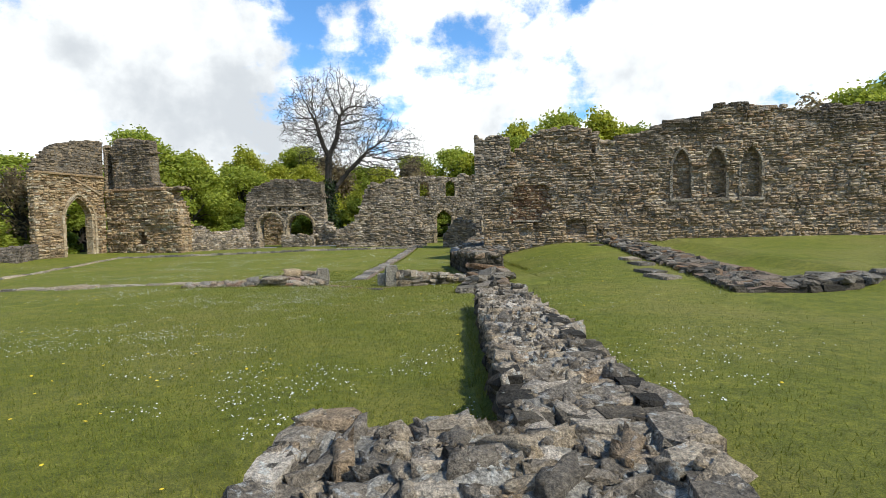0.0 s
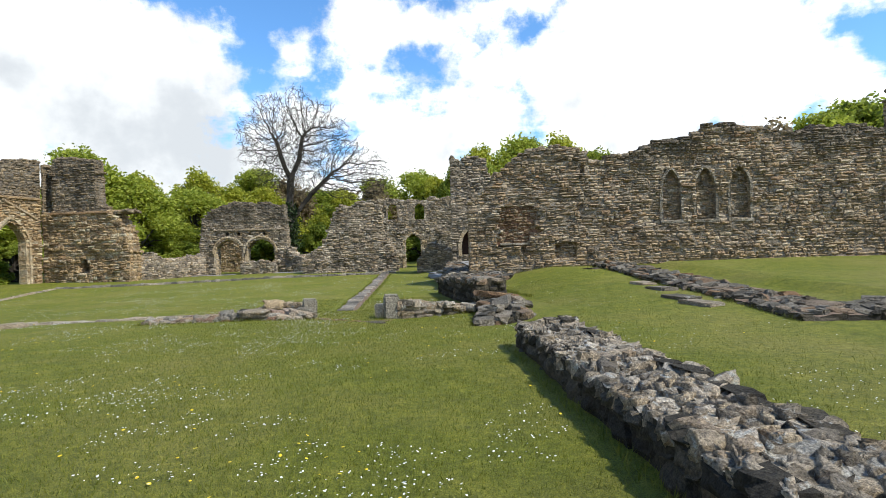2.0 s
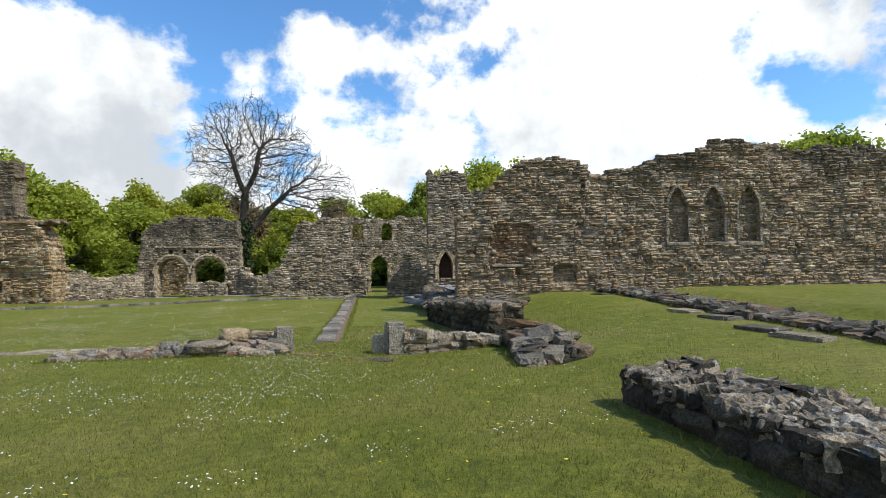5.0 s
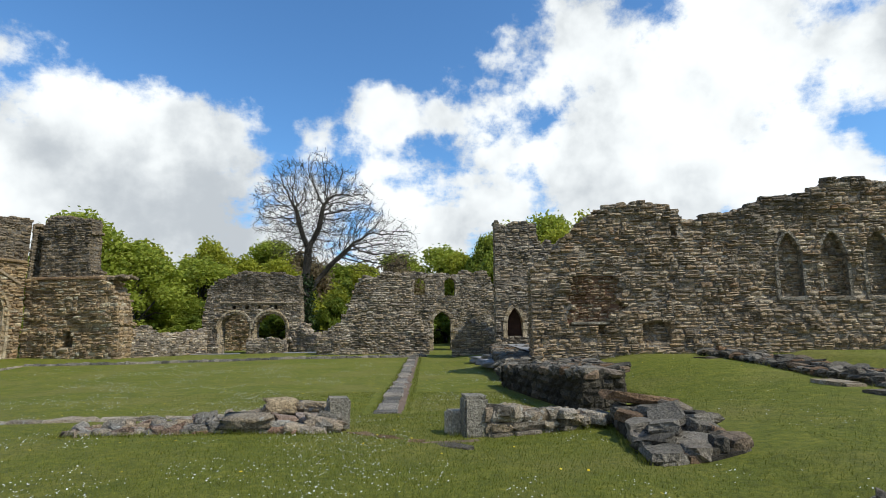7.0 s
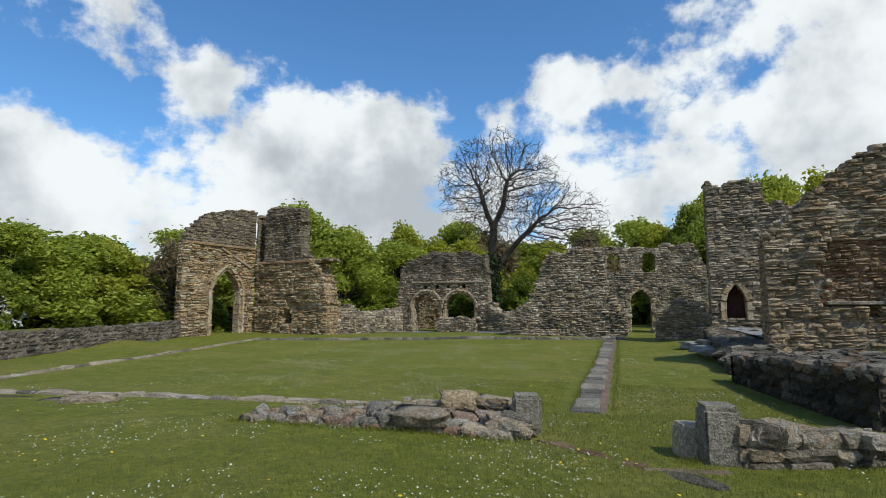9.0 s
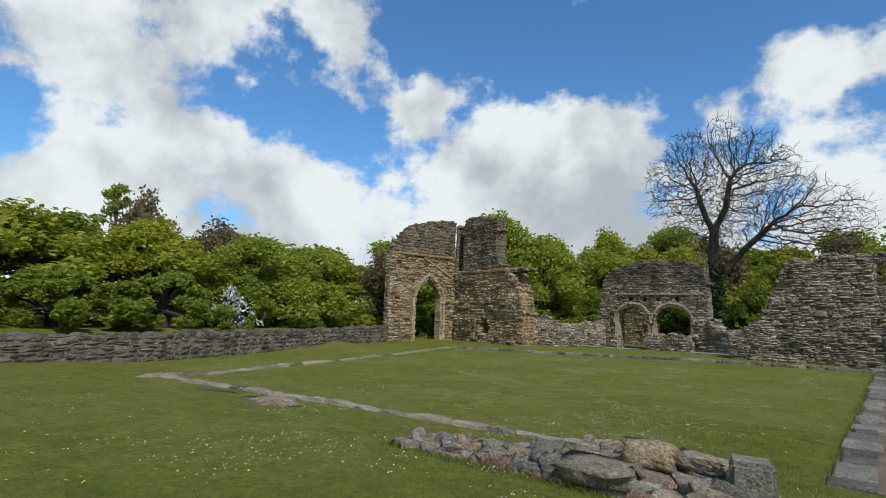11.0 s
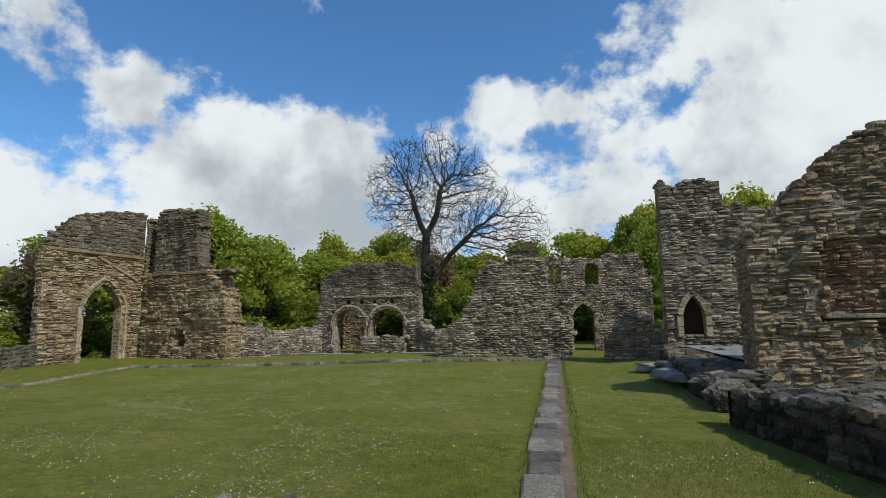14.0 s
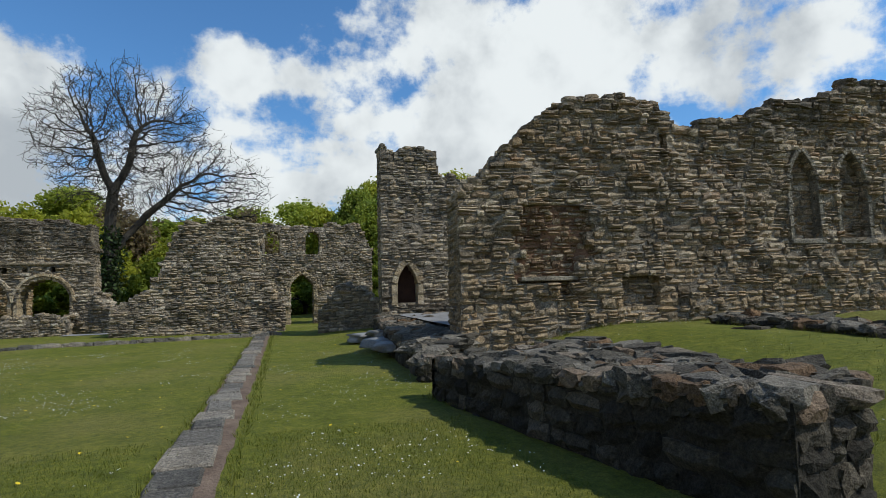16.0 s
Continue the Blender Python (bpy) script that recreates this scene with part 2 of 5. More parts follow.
M_BLOCK = stone_material("worn_grey_block", [(0.24, 0.22, 0.18), (0.29, 0.265, 0.22), (0.33, 0.30, 0.25)], stain=0.4)
M_UPPER = stone_material("weathered_dark_ashlar", [(0.14, 0.115, 0.085), (0.21, 0.17, 0.12), (0.27, 0.21, 0.14), (0.17, 0.14, 0.11)], lichen_at=0.66, stain=0.7)
M_BOUND = stone_material("stained_boundary_stone", [(0.11, 0.095, 0.078), (0.16, 0.135, 0.11), (0.20, 0.17, 0.14)], lichen_at=0.68, stain=0.8)
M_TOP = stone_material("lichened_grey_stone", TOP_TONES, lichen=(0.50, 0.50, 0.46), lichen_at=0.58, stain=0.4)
# tones near black: shade on the foundations' sunless sides is put into the colour
M_DARK = stone_material("shade_darkened_stone", [(0.030, 0.026, 0.020), (0.052, 0.045, 0.034), (0.08, 0.069, 0.052), (0.12, 0.10, 0.075)], lichen=(0.17, 0.17, 0.15), lichen_at=0.70)
M_ASHLAR = stone_material("pale_dressed_stone", [(0.20, 0.18, 0.15), (0.25, 0.225, 0.185), (0.30, 0.265, 0.215)], lichen_at=0.68, stain=0.6)
M_TANASH = stone_material("tan_dressed_stone", [(0.36, 0.28, 0.18), (0.44, 0.35, 0.23), (0.48, 0.41, 0.31)], lichen_at=0.68, stain=0.5)
M_BED = stone_material("pale_bedding_mortar", [(0.25, 0.235, 0.205), (0.34, 0.32, 0.285)], lichen=(0.5, 0.49, 0.45), lichen_at=0.56, stain=0.5)
M_RED = stone_material("scorched_red_rubble", [(0.14, 0.09, 0.058), (0.21, 0.14, 0.085), (0.29, 0.205, 0.125), (0.33, 0.27, 0.2)], lichen_at=0.7)
M_MORTAR = stone_material("old_lime_mortar", [(0.15, 0.125, 0.098), (0.22, 0.187, 0.148), (0.28, 0.245, 0.2)], stain=0.45, crust=5.4)
M_TANMORTAR = stone_material("tan_mortar", [(0.22, 0.165, 0.10), (0.32, 0.25, 0.165), (0.38, 0.31, 0.22)], stain=0.6)
M_BRICKRED = plain_material("scorched_red_stone", (0.13, 0.07, 0.045), (0.27, 0.15, 0.085), 2.2, 0.95, 0.8, 0.03)
M_EARTH = plain_material("red_brown_earth", (0.12, 0.080, 0.055), (0.24, 0.170, 0.12), 3.0, 0.95, 0.9, 0.03)
M_PAVING = plain_material("pale_grey_paving", (0.20, 0.19, 0.18), (0.30, 0.29, 0.275), 2.0, 0.9, 0.4, 0.01)
M_WOOD = plain_material("dark_red_brown_wood", (0.035, 0.018, 0.012), (0.07, 0.035, 0.022), 4.0, 0.7, 0.3, 0.01)
M_BARK = plain_material("grey_bark", (0.035, 0.030, 0.024), (0.085, 0.073, 0.058), 3.0, 0.95, 0.6, 0.03)
M_GRASS = grass_material()
M_BLADE = leaf_material("grass_blade", (0.092, 0.112, 0.010), (0.225, 0.22, 0.038), 0.3)
M_LEAF = leaf_material("spring_leaf", (0.22, 0.26, 0.025), (0.46, 0.50, 0.08))
M_LEAFDARK = leaf_material("dark_leaf", (0.14, 0.18, 0.02), (0.36, 0.41, 0.06))
M_LEAFYEL = leaf_material("yellow_green_leaf", (0.26, 0.28, 0.02), (0.50, 0.50, 0.07))
M_LEAFBRONZE = leaf_material("bronze_bud_leaf", (0.18, 0.13, 0.075), (0.30, 0.24, 0.12))
M_IVY = leaf_material("ivy_leaf", (0.016, 0.032, 0.010), (0.05, 0.075, 0.02), 0.15)
M_BLOSSOM = leaf_material("white_blossom", (0.55, 0.56, 0.52), (0.75, 0.75, 0.72), 0.2)
M_PETAL = leaf_material("white_petal", (0.72, 0.72, 0.70), (0.82, 0.82, 0.80), 0.2)
M_YELLOW = leaf_material("yellow_petal", (0.75, 0.52, 0.02), (0.82, 0.62, 0.05), 0.2)


# ---- building helpers ----
rng = np.random.default_rng(7)


def mesh_object(name, verts, faces, mat, parent=None, smooth=False):
    me = bpy.data.meshes.new(name)
    me.from_pydata(verts, [], faces)
    me.materials.append(mat)
    if smooth:
        me.shade_smooth()
    ob = new(name, me)
    if parent is not None:
        ob.parent = parent
    return ob


def part(name, bm, material, parent, label=""):
    me = bpy.data.meshes.new(name)
    bm.to_mesh(me)
    bm.free()
    me.materials.append(material)
    ob = new(name, me)
    ob.parent = parent
    return tagged(ob, label)


def face_template(seed):
    """A facing stone: unit width (x) and height (z), a worn uneven front towards -y, running back to y = 1; no hidden back."""
    r = np.random.default_rng(seed)
    nx, nz = 4, 3
    ring = [(i, 0) for i in range(nx)] + [(nx - 1, 1)] + [(i, nz - 1) for i in range(nx - 1, -1, -1)] + [(0, 1)]
    v, front = [], {}
    tilt = r.uniform(-0.14, 0.14, 2)
    for j in range(nz):
        for i in range(nx):
            x, z = i / (nx - 1) - 0.5, j / (nz - 1) - 0.5
            edge, corner = (i, j) in ring, i in (0, nx - 1) and j in (0, nz - 1)
            d = r.uniform(0.06, 0.34) if edge else r.uniform(-0.12, 0.10)
            pull = r.uniform(0.80, 0.96) if corner else r.uniform(0.90, 1.04)
            front[i, j] = len(v)
            v.append((x * pull + r.uniform(-0.05, 0.05), d + x * tilt[0] + z * tilt[1], z * pull + r.uniform(-0.07, 0.07)))
    back = {}
    for i, j in ring:
        back[i, j] = len(v)
        v.append((i / (nx - 1) - 0.5, 1.0, j / (nz - 1) - 0.5))
    f = [(front[i, j], front[i + 1, j], front[i + 1, j + 1], front[i, j + 1]) for j in range(nz - 1) for i in range(nx - 1)]
    for a, b in zip(ring, ring[1:] + ring[:1]):
        f.append((back[a], back[b], front[b], front[a]))
    return np.array(v), f


def lump_template(seed):
    """A worn loose stone filling a unit box, flattened and uneven."""
    r = np.random.default_rng(seed)
    bm = bmesh.new()
    bmesh.ops.create_cube(bm, size=1.0)
    bmesh.ops.subdivide_edges(bm, edges=bm.edges[:], cuts=1, use_grid_fill=True)
    for v in bm.verts:
        k = sum(abs(c) > 0.1 for c in v.co)
        v.co *= {1: 1.0, 2: 0.93, 3: 0.80}[k]
        v.co += Vector(r.uniform(-0.075, 0.075, 3))
    bm.verts.index_update()
    out = np.array([v.co[:] for v in bm.verts]), [tuple(v.index for v in f.verts) for f in bm.faces]
    bm.free()
    return out


def rock_template(seed):
    """A rounded, pitted cobble or broken stone filling a unit box."""
    r = np.random.default_rng(seed)
    bm = bmesh.new()
    bmesh.ops.create_cube(bm, size=1.0)
    bmesh.ops.subdivide_edges(bm, edges=bm.edges[:], cuts=2, use_grid_fill=True)
    off = Vector(r.uniform(0, 50, 3))
    squash = float(r.uniform(0.05, 0.4))
    for v in bm.verts:
        ball = v.co.normalized() * 0.56
        v.co = v.co.lerp(ball, squash) * (1 + 0.5 * noise.noise(v.co * 2.3 + off) + 0.36 * noise.noise(v.co * 5.0 + off))
    for f in bm.faces:
        f.smooth = True
    bm.verts.index_update()
    out = np.array([v.co[:] for v in bm.verts]), [tuple(v.index for v in f.verts) for f in bm.faces]
    bm.free()
    return out


ROCKS = [rock_template(200 + i) for i in range(14)]
FACES = [face_template(i) for i in range(14)]
LUMPS = [lump_template(50 + i) for i in range(14)]
TEMPLATES = {"face": FACES, "lump": LUMPS, "rock": ROCKS}
_shared = {}


def shared_mesh(kind, i, mat):
    key = (kind, i, mat.name)
    if key not in _shared:
        v, f = TEMPLATES[kind][i]
        me = bpy.data.meshes.new("stone")
        me.from_pydata(v.tolist(), [], f)
        me.materials.append(mat)
        if kind == "rock":
            me.shade_smooth()
        _shared[key] = me
    return _shared[key]


class Pieces:
    """Collects stones; the first `limit` of them that `near` picks become parts, the rest one joined mesh."""

    def __init__(self):
        self.items = []

    def add(self, kind, m, size, mat, near=1.0):
        self.items.append((kind, int(rng.integers(14)), m, size, mat, near))

    def build(self, parent, limit=300, name="stone", stuff="masonry"):
        items = sorted(self.items, key=lambda p: p[5])
        inv = parent.matrix_world.inverted()
        for kind, i, m, size, mat, _ in items[:limit]:
            ob = new(name, shared_mesh(kind, i, mat))
            ob.parent = parent
            ob.matrix_basis = inv @ m @ Matrix.Diagonal((*size, 1))
        groups = {}
        for it in items[limit:]:
            groups.setdefault(it[4].name, []).append(it)
        for mat_name, group in groups.items():
            vs, fs, base = [], [], 0
            for kind, i, m, size, mat, _ in group:
                v, f = TEMPLATES[kind][i]
                a = np.array(inv @ m)
                w = (v * np.array(size)) @ a[:3, :3].T + a[:3, 3]
                vs.append(w)
                fs.extend([tuple(base + k for k in q) for q in f])
                base += len(v)
            ob = mesh_object(stuff, np.concatenate(vs).tolist(), fs, group[0][4], parent)
            tagged(ob, kind="stuff")


def frame_of(origin, right, out):
    """Pose whose x runs along right and whose -y points along out."""
    r, o = Vector(right).normalized(), Vector(out).normalized()
    up = r.cross(-o).normalized()
    m = Matrix((r, -o, up)).transposed().to_4x4()
    m.translation = origin
    return m


def rect_hole(s0, s1, z0, z1):
    return lambda s, z: s0 < s < s1 and z0 < z < z1


def round_hole(s0, s1, z0, z1):
    c, r = (s0 + s1) / 2, (s1 - s0) / 2
    return lambda s, z: s0 < s < s1 and z0 < z < z1 - r + math.sqrt(max(r * r - (s - c) ** 2, 0))


def pointed_hole(s0, s1, z0, z1, spring):
    c, r = (s0 + s1) / 2, (s1 - s0) / 2

    def inside(s, z):
        if not s0 < s < s1 or z < z0:
            return False
        k = abs(s - c) / r
        return z < spring + (z1 - spring) * max(0.0, 1 - k ** 1.12) ** 0.62
    return inside


def broken_hole(s0, s1, z0, z1):
    """A ragged opening: upright on the left, its right side leaning over as it was torn out."""
    def inside(s, z):
        k = (z - z0) / (z1 - z0)
        if not 0 < k < 1:
            return False
        n = 0.5 * noise.noise((z * 2.3, 4.0, 0.0)) + 0.25 * noise.noise((z * 8.0, 1.0, 0.0))
        return s0 + 0.35 * max(0.0, k - 0.6) + n * 0.5 < s < s0 + (s1 - s0) * (0.78 + 0.25 * k - 0.75 * max(0.0, k - 0.75)) + n
    return inside


def wall(name, p0, p1, thick, profile, base, mat, mortar, holes=(), course=(0.10, 0.19), length=(0.16, 0.52), proud=0.062,
         back=True, caps=True, limit=120, near=None, label="", rough=0.12, cap_mat=None, cap_size=0.24, split=0.38, bulge=0.13, wave=0.07, relief=0.05):
    """A rubble wall whose front, seen with p0 on the left, stands on the line p0 to p1. profile: (s, top) along it."""
    p0, p1 = Vector((*p0, 0)), Vector((*p1, 0))
    along = (p1 - p0).normalized()
    out = Vector((along.y, -along.x, 0))
    total = (p1 - p0).length
    ps, pz = zip(*profile)
    seed = float(rng.uniform(0, 90))

    def top(s):
        return float(np.interp(s, ps, pz)) + rough * (2 * noise.noise((s * 1.7, seed, 0.5)) + noise.noise((s * 5.1, seed, 9.5)))

    def place(s, z, d):
        w = wave * (noise.noise((s * 0.45, z * 0.8, seed)) + 0.5 * noise.noise((s * 1.4, z * 1.1, seed + 3)))
        if d < thick / 2:
            d += bulge * noise.noise((s * 0.7, z * 0.9, seed + 5)) + relief * noise.noise((s * 2.1, z * 2.6, seed + 8))
        return p0 + along * s - out * d + Vector((0, 0, z + w))

    def open_at(s, z):
        return any(h(s, z) for h in holes)

    body = new(name)
    tagged(body, label, "wall", kind="structure")
    pieces = Pieces()
    near_point = Vector((*(near or (-2.5, 12.0)), 0.8))
    cv, cf = [], []
    z, step = base, 0.06
    n = max(2, int(total / step))
    ss = [total * (i + 0.5) / n for i in range(n)]
    tops = [top(s) for s in ss]
    while z < max(tops):
        h = float(rng.uniform(*course))
        zc = z + h / 2
        i = 0
        while i < n:
            if not (zc < tops[i] and not open_at(ss[i], zc)):
                i += 1
                continue
            j = i
            while j + 1 < n and zc < tops[j + 1] and not open_at(ss[j + 1], zc):
                j += 1
            a, b = ss[i] - step / 2, ss[j] + step / 2
            i = j + 1
            if b - a < 0.1:
                continue
            # the mortared heart of this course
            cuts = max(1, round((b - a) / 0.4))
            for q in range(cuts):
                a1, b1 = a + 0.02 + (b - a - 0.04) * q / cuts, a + 0.02 + (b - a - 0.04) * (q + 1) / cuts
                k = len(cv)
                for s, d in ((a1, 0.006), (b1, 0.006), (b1, thick - 0.03), (a1, thick - 0.03)):
                    for zz in (z, z + h):
                        cv.append(tuple(place(s, zz, d)))
                cf += [(k, k + 2, k + 3, k + 1), (k + 4, k + 6, k + 7, k + 5), (k + 1, k + 3, k + 5, k + 7)]
                if q == 0:
                    cf.append((k + 6, k, k + 1, k + 7))
                if q == cuts - 1:
                    cf.append((k + 2, k + 4, k + 5, k + 3))
            # facing stones
            for side in ((0, 1) if back else (0,)):
                s = a
                while s < b - 0.02:
                    ln = (length[0] + (length[1] - length[0]) * float(rng.random()) ** 1.5) * (1.0 if side == 0 else 1.5)
                    if b - (s + ln) < length[0] * 0.7:
                        ln = b - s
                    e = 0.03 + float(rng.uniform(0.0, 1.0)) ** 1.7 * proud
                    if rng.random() < 0.04:
                        e -= 0.06
                    c = place(s + ln / 2, zc, -e if side == 0 else thick + e)
                    m = frame_of(c, along if side == 0 else -along, out if side == 0 else -out)
                    m = m @ Matrix.Rotation(float(rng.normal(0, 0.045)), 4, "Y") @ Matrix.Rotation(float(rng.normal(0, 0.08)), 4, "X")
                    hh = h * float(rng.uniform(0.80, 1.04))
                    dist = (c - near_point).length + (30 if side else 0)
                    if rng.random() < split and h > 0.1:
                        k = float(rng.uniform(0.35, 0.65))
                        for part_k, off in ((k, -(1 - k) / 2), (1 - k, k / 2)):
                            e2 = Vector((0, float(rng.uniform(-0.03, 0.02)), off * h))
                            pieces.add("face", m @ Matrix.Translation(e2), (ln * 0.97, 0.22, hh * part_k * 0.93), mat, dist)
                    else:
                        pieces.add("face", m, (ln * 0.975, 0.22, hh), mat, dist)
                    s += ln
            # stones that close the ends and the reveals
            for s, sign in ((a, -1), (b, 1)):
                d = 0.04
                while d < thick - 0.06:
                    ln = min(float(rng.uniform(0.2, 0.45)), thick - 0.04 - d)
                    e = float(rng.uniform(0.0, 0.7)) * proud
                    c = place(s + sign * e, zc, d + ln / 2)
                    m = frame_of(c, -out if sign > 0 else out, along * sign)
                    pieces.add("face", m, (ln * 0.96, 0.2, h * 0.95), mat, (c - near_point).length + 3)
                    d += ln
        z += h
    if caps:
        s = 0.0
        while s < total:
            w = float(rng.uniform(0.7, 1.4)) * cap_size
            t0 = top(min(s + w / 2, total))
            if not open_at(s + w / 2, t0 - 0.1):
                d = 0.0
                while d < thick:
                    w2 = float(rng.uniform(0.8, 1.5)) * cap_size
                    c = place(s + w / 2, t0 + float(rng.uniform(-0.08, 0.03)), min(d + w2 / 2, thick - 0.05))
                    m = Matrix.Translation(c) @ Euler((float(rng.normal(0, 0.12)), float(rng.normal(0, 0.12)), math.atan2(along.y, along.x) + float(rng.normal(0, 0.25)))).to_matrix().to_4x4()
                    pieces.add("lump", m, (w * 1.15, w2 * 1.1, float(rng.uniform(0.10, 0.22))), cap_mat or mat, (c - near_point).length)
                    d += w2
            s += w
    mesh_object("core", cv, cf, mortar, body)
    pieces.build(body, limit)
    body["line"] = (p0.x, p0.y, p1.x, p1.y)
    return body


def arch_blocks(parent, p0, p1, s0, s1, z0, z1, spring, kind, mat, width=0.18, depth=0.35, proud=0.03, jambs=True, sill=False, name="dressed_stone"):
    """Dressed blocks round an opening in the wall on p0 to p1: jambs, arch and sill."""
    p0, p1 = Vector((*p0, 0)), Vector((*p1, 0))
    along = (p1 - p0).normalized()
    out = Vector((along.y, -along.x, 0))
    c, r = (s0 + s1) / 2, (s1 - s0) / 2
    pts = []
    if jambs:
        k = max(1, round((spring - z0) / 0.32))
        pts += [(s0, z0 + (spring - z0) * i / k) for i in range(k)]
    arc = []
    for i in range(0, 13):
        u = -1 + i / 6
        if kind == "round":
            a = math.pi * (1 - i / 12)
            arc.append((c + r * math.cos(a), spring + (z1 - spring) * math.sin(a)))
        else:
            arc.append((c + r * u, spring + (z1 - spring) * max(0.0, 1 - abs(u) ** 1.12) ** 0.62))
    pts += arc
    if jambs:
        k = max(1, round((spring - z0) / 0.32))
        pts += [(s1, spring + (z0 - spring) * (i + 1) / k) for i in range(k)]
    pts = [Vector((a, 0, b)) for a, b in pts]
    to_world = frame_of(p0, along, out)
    for a, b in zip(pts, pts[1:]):
        seg = b - a
        side = Vector((-seg.z, 0, seg.x)).normalized()
        bm = bmesh.new()
        bmesh.ops.create_cube(bm, size=1.0)
        for v in bm.verts:
            v.co = (a + b) / 2 + seg * (v.co.x * 0.965) + side * (width * (v.co.z + 0.5) - 0.01) + Vector((0, (v.co.y + 0.5) * depth - proud, 0))
            v.co += Vector(rng.uniform(-0.008, 0.008, 3))
        bmesh.ops.bevel(bm, geom=bm.edges[:], offset=0.012, segments=1, affect="EDGES")
        bm.transform(to_world)
        part(name, bm, mat, parent)
    if sill:
        bm = bmesh.new()
        bmesh.ops.create_cube(bm, size=1.0)
        for v in bm.verts:
            v.co = Vector((c + v.co.x * (s1 - s0 + 2 * width), (v.co.y + 0.5) * depth - proud - 0.05, z0 - 0.07 + v.co.z * 0.13))
        bmesh.ops.bevel(bm, geom=bm.edges[:], offset=0.02, segments=1, affect="EDGES")
        bm.transform(to_world)
        part("sill", bm, mat, parent)


def box(name, parent, m, lo, hi, mat, bevel=0.015, label=""):
    bm = bmesh.new()
    bmesh.ops.create_cube(bm, size=1.0)
    for v in bm.verts:
        v.co = Vector([l + (k + 0.5) * (h - l) for k, l, h in zip(v.co, lo, hi)])
    if bevel:
        bmesh.ops.bevel(bm, geom=bm.edges[:], offset=bevel, segments=1, affect="EDGES")
    bm.transform(m)
    return part(name, bm, mat, parent, label)


# ---- ground ----
def ease(a, b, x):
    k = min(max((x - a) / (b - a), 0.0), 1.0)
    return k * k * (3 - 2 * k)


def ground_height(x, y):
    z = float(np.interp(y, (-60, 0, 4, 10, 16, 18.5, 30, 37, 40, 48, 60, 3000), (0.5, 0.35, 0.20, 0.12, 0.05, -0.08, -0.08, 0.02, 0.12, 0.0, 0.05, 0.0)))
    z -= 0.14 * ease(-8, -18, x) * ease(8, 18, y)
    z += 0.80 * ease(0.9, 6.0, x) * ease(8.0, 23.5, y) * (1 - ease(30, 36, y) * 0.6)
    z += 0.14 * ease(0.8, 2.0, x) * (1 - ease(12, 18, y))
    z += 0.18 * ease(-0.5, 1.5, x) * ease(28, 34, y) * (1 - ease(38, 42, y))
    z += 0.85 * ease(-23.0, -28, x) * (1 - ease(29, 33, y))
    z += 0.22 * ease(8.3, 8.8, x - (y - 11) * 0.07) * ease(9, 12, y) * (1 - ease(23, 24.5, y))
    z += 0.03 * noise.noise((x * 0.3, y * 0.3, 0)) + 0.015 * noise.noise((x * 1.1, y * 1.1, 3))
    if abs(x) > 90 or abs(y) > 120:
        z = 0.0
    return z


def axis(a, b, fine, far):
    """Grid lines: close together between a and b, ever wider out to far."""
    mid = list(np.arange(a, b + 0.01, fine))
    lo, hi, step = [], [], fine
    x0, x1 = a, b
    while x1 < far:
        step *= 1.45
        x0, x1 = x0 - step, x1 + step
        lo.append(x0)
        hi.append(x1)
    return lo[::-1] + mid + hi


def build_ground():
    xs, ys = axis(-27, 24, 0.4, 2500), axis(-3, 50, 0.4, 2500)
    verts = [(x, y, ground_height(x, y)) for y in ys for x in xs]
    w = len(xs)
    faces = [(j * w + i, j * w + i + 1, (j + 1) * w + i + 1, (j + 1) * w + i) for j in range(len(ys) - 1) for i in range(w - 1)]
    ob = mesh_object("ground", verts, faces, M_GRASS, smooth=True)
    tagged(ob, "mown green lawn with daisies and worn dry patches", "lawn", kind="structure")


build_ground()


def gz(x, y, dz=0.0):
    return Vector((x, y, ground_height(x, y) + dz))


# ---- the tall ruined wall with the lancets ----
RP0, RP1 = (1.95, 26.38), (22.7, 23.66)
RK = 20.93 / 20.75


def rs(x):
    return (x - 1.95) * RK


LANCETS = [(10.62, 11.42, 2.68, 4.98), (12.08, 12.94, 2.68, 5.02), (13.58, 14.44, 2.68, 5.02), (20.3, 21.05, 2.6, 4.95)]
ref_profile = [(rs(x), z) for x, z in (
    (1.95, 3.75), (2.3, 3.95), (2.9, 4.6), (3.4, 5.1), (3.95, 5.5), (4.5, 5.95), (5.03, 6.15), (6.5, 6.1), (7.35, 5.75), (7.6, 5.3), (8.5, 5.6),
    (9.64, 5.9), (10.8, 6.2), (12.4, 6.65), (13.0, 6.9), (14.5, 6.7), (16.5, 6.5), (17.3, 6.65), (19.3, 6.65), (20.4, 6.5), (22.7, 6.4))]
ref_holes = [pointed_hole(rs(a), rs(b), z0, z1, z1 - 0.75) for a, b, z0, z1 in LANCETS]
ref_holes += [rect_hole(rs(5.84), rs(6.78), 1.05, 1.85), broken_hole(rs(3.3), rs(5.2), 1.74, 3.45), rect_hole(rs(4.25), rs(4.52), 1.38, 1.74), rect_hole(rs(2.3), rs(2.75), 2.25, 2.42), rect_hole(rs(7.0), rs(7.22), 4.95, 5.25)]
refectory = wall("wall_1", RP0, RP1, 0.22, ref_profile, 0.2, M_REF, M_MORTAR, ref_holes, limit=300, near=(5, 25), back=False, bulge=0.16, relief=0.08,
                 label="tall ruined brown-grey rubble wall with blind lancets", course=(0.09, 0.19), length=(0.16, 0.56), split=0.3)
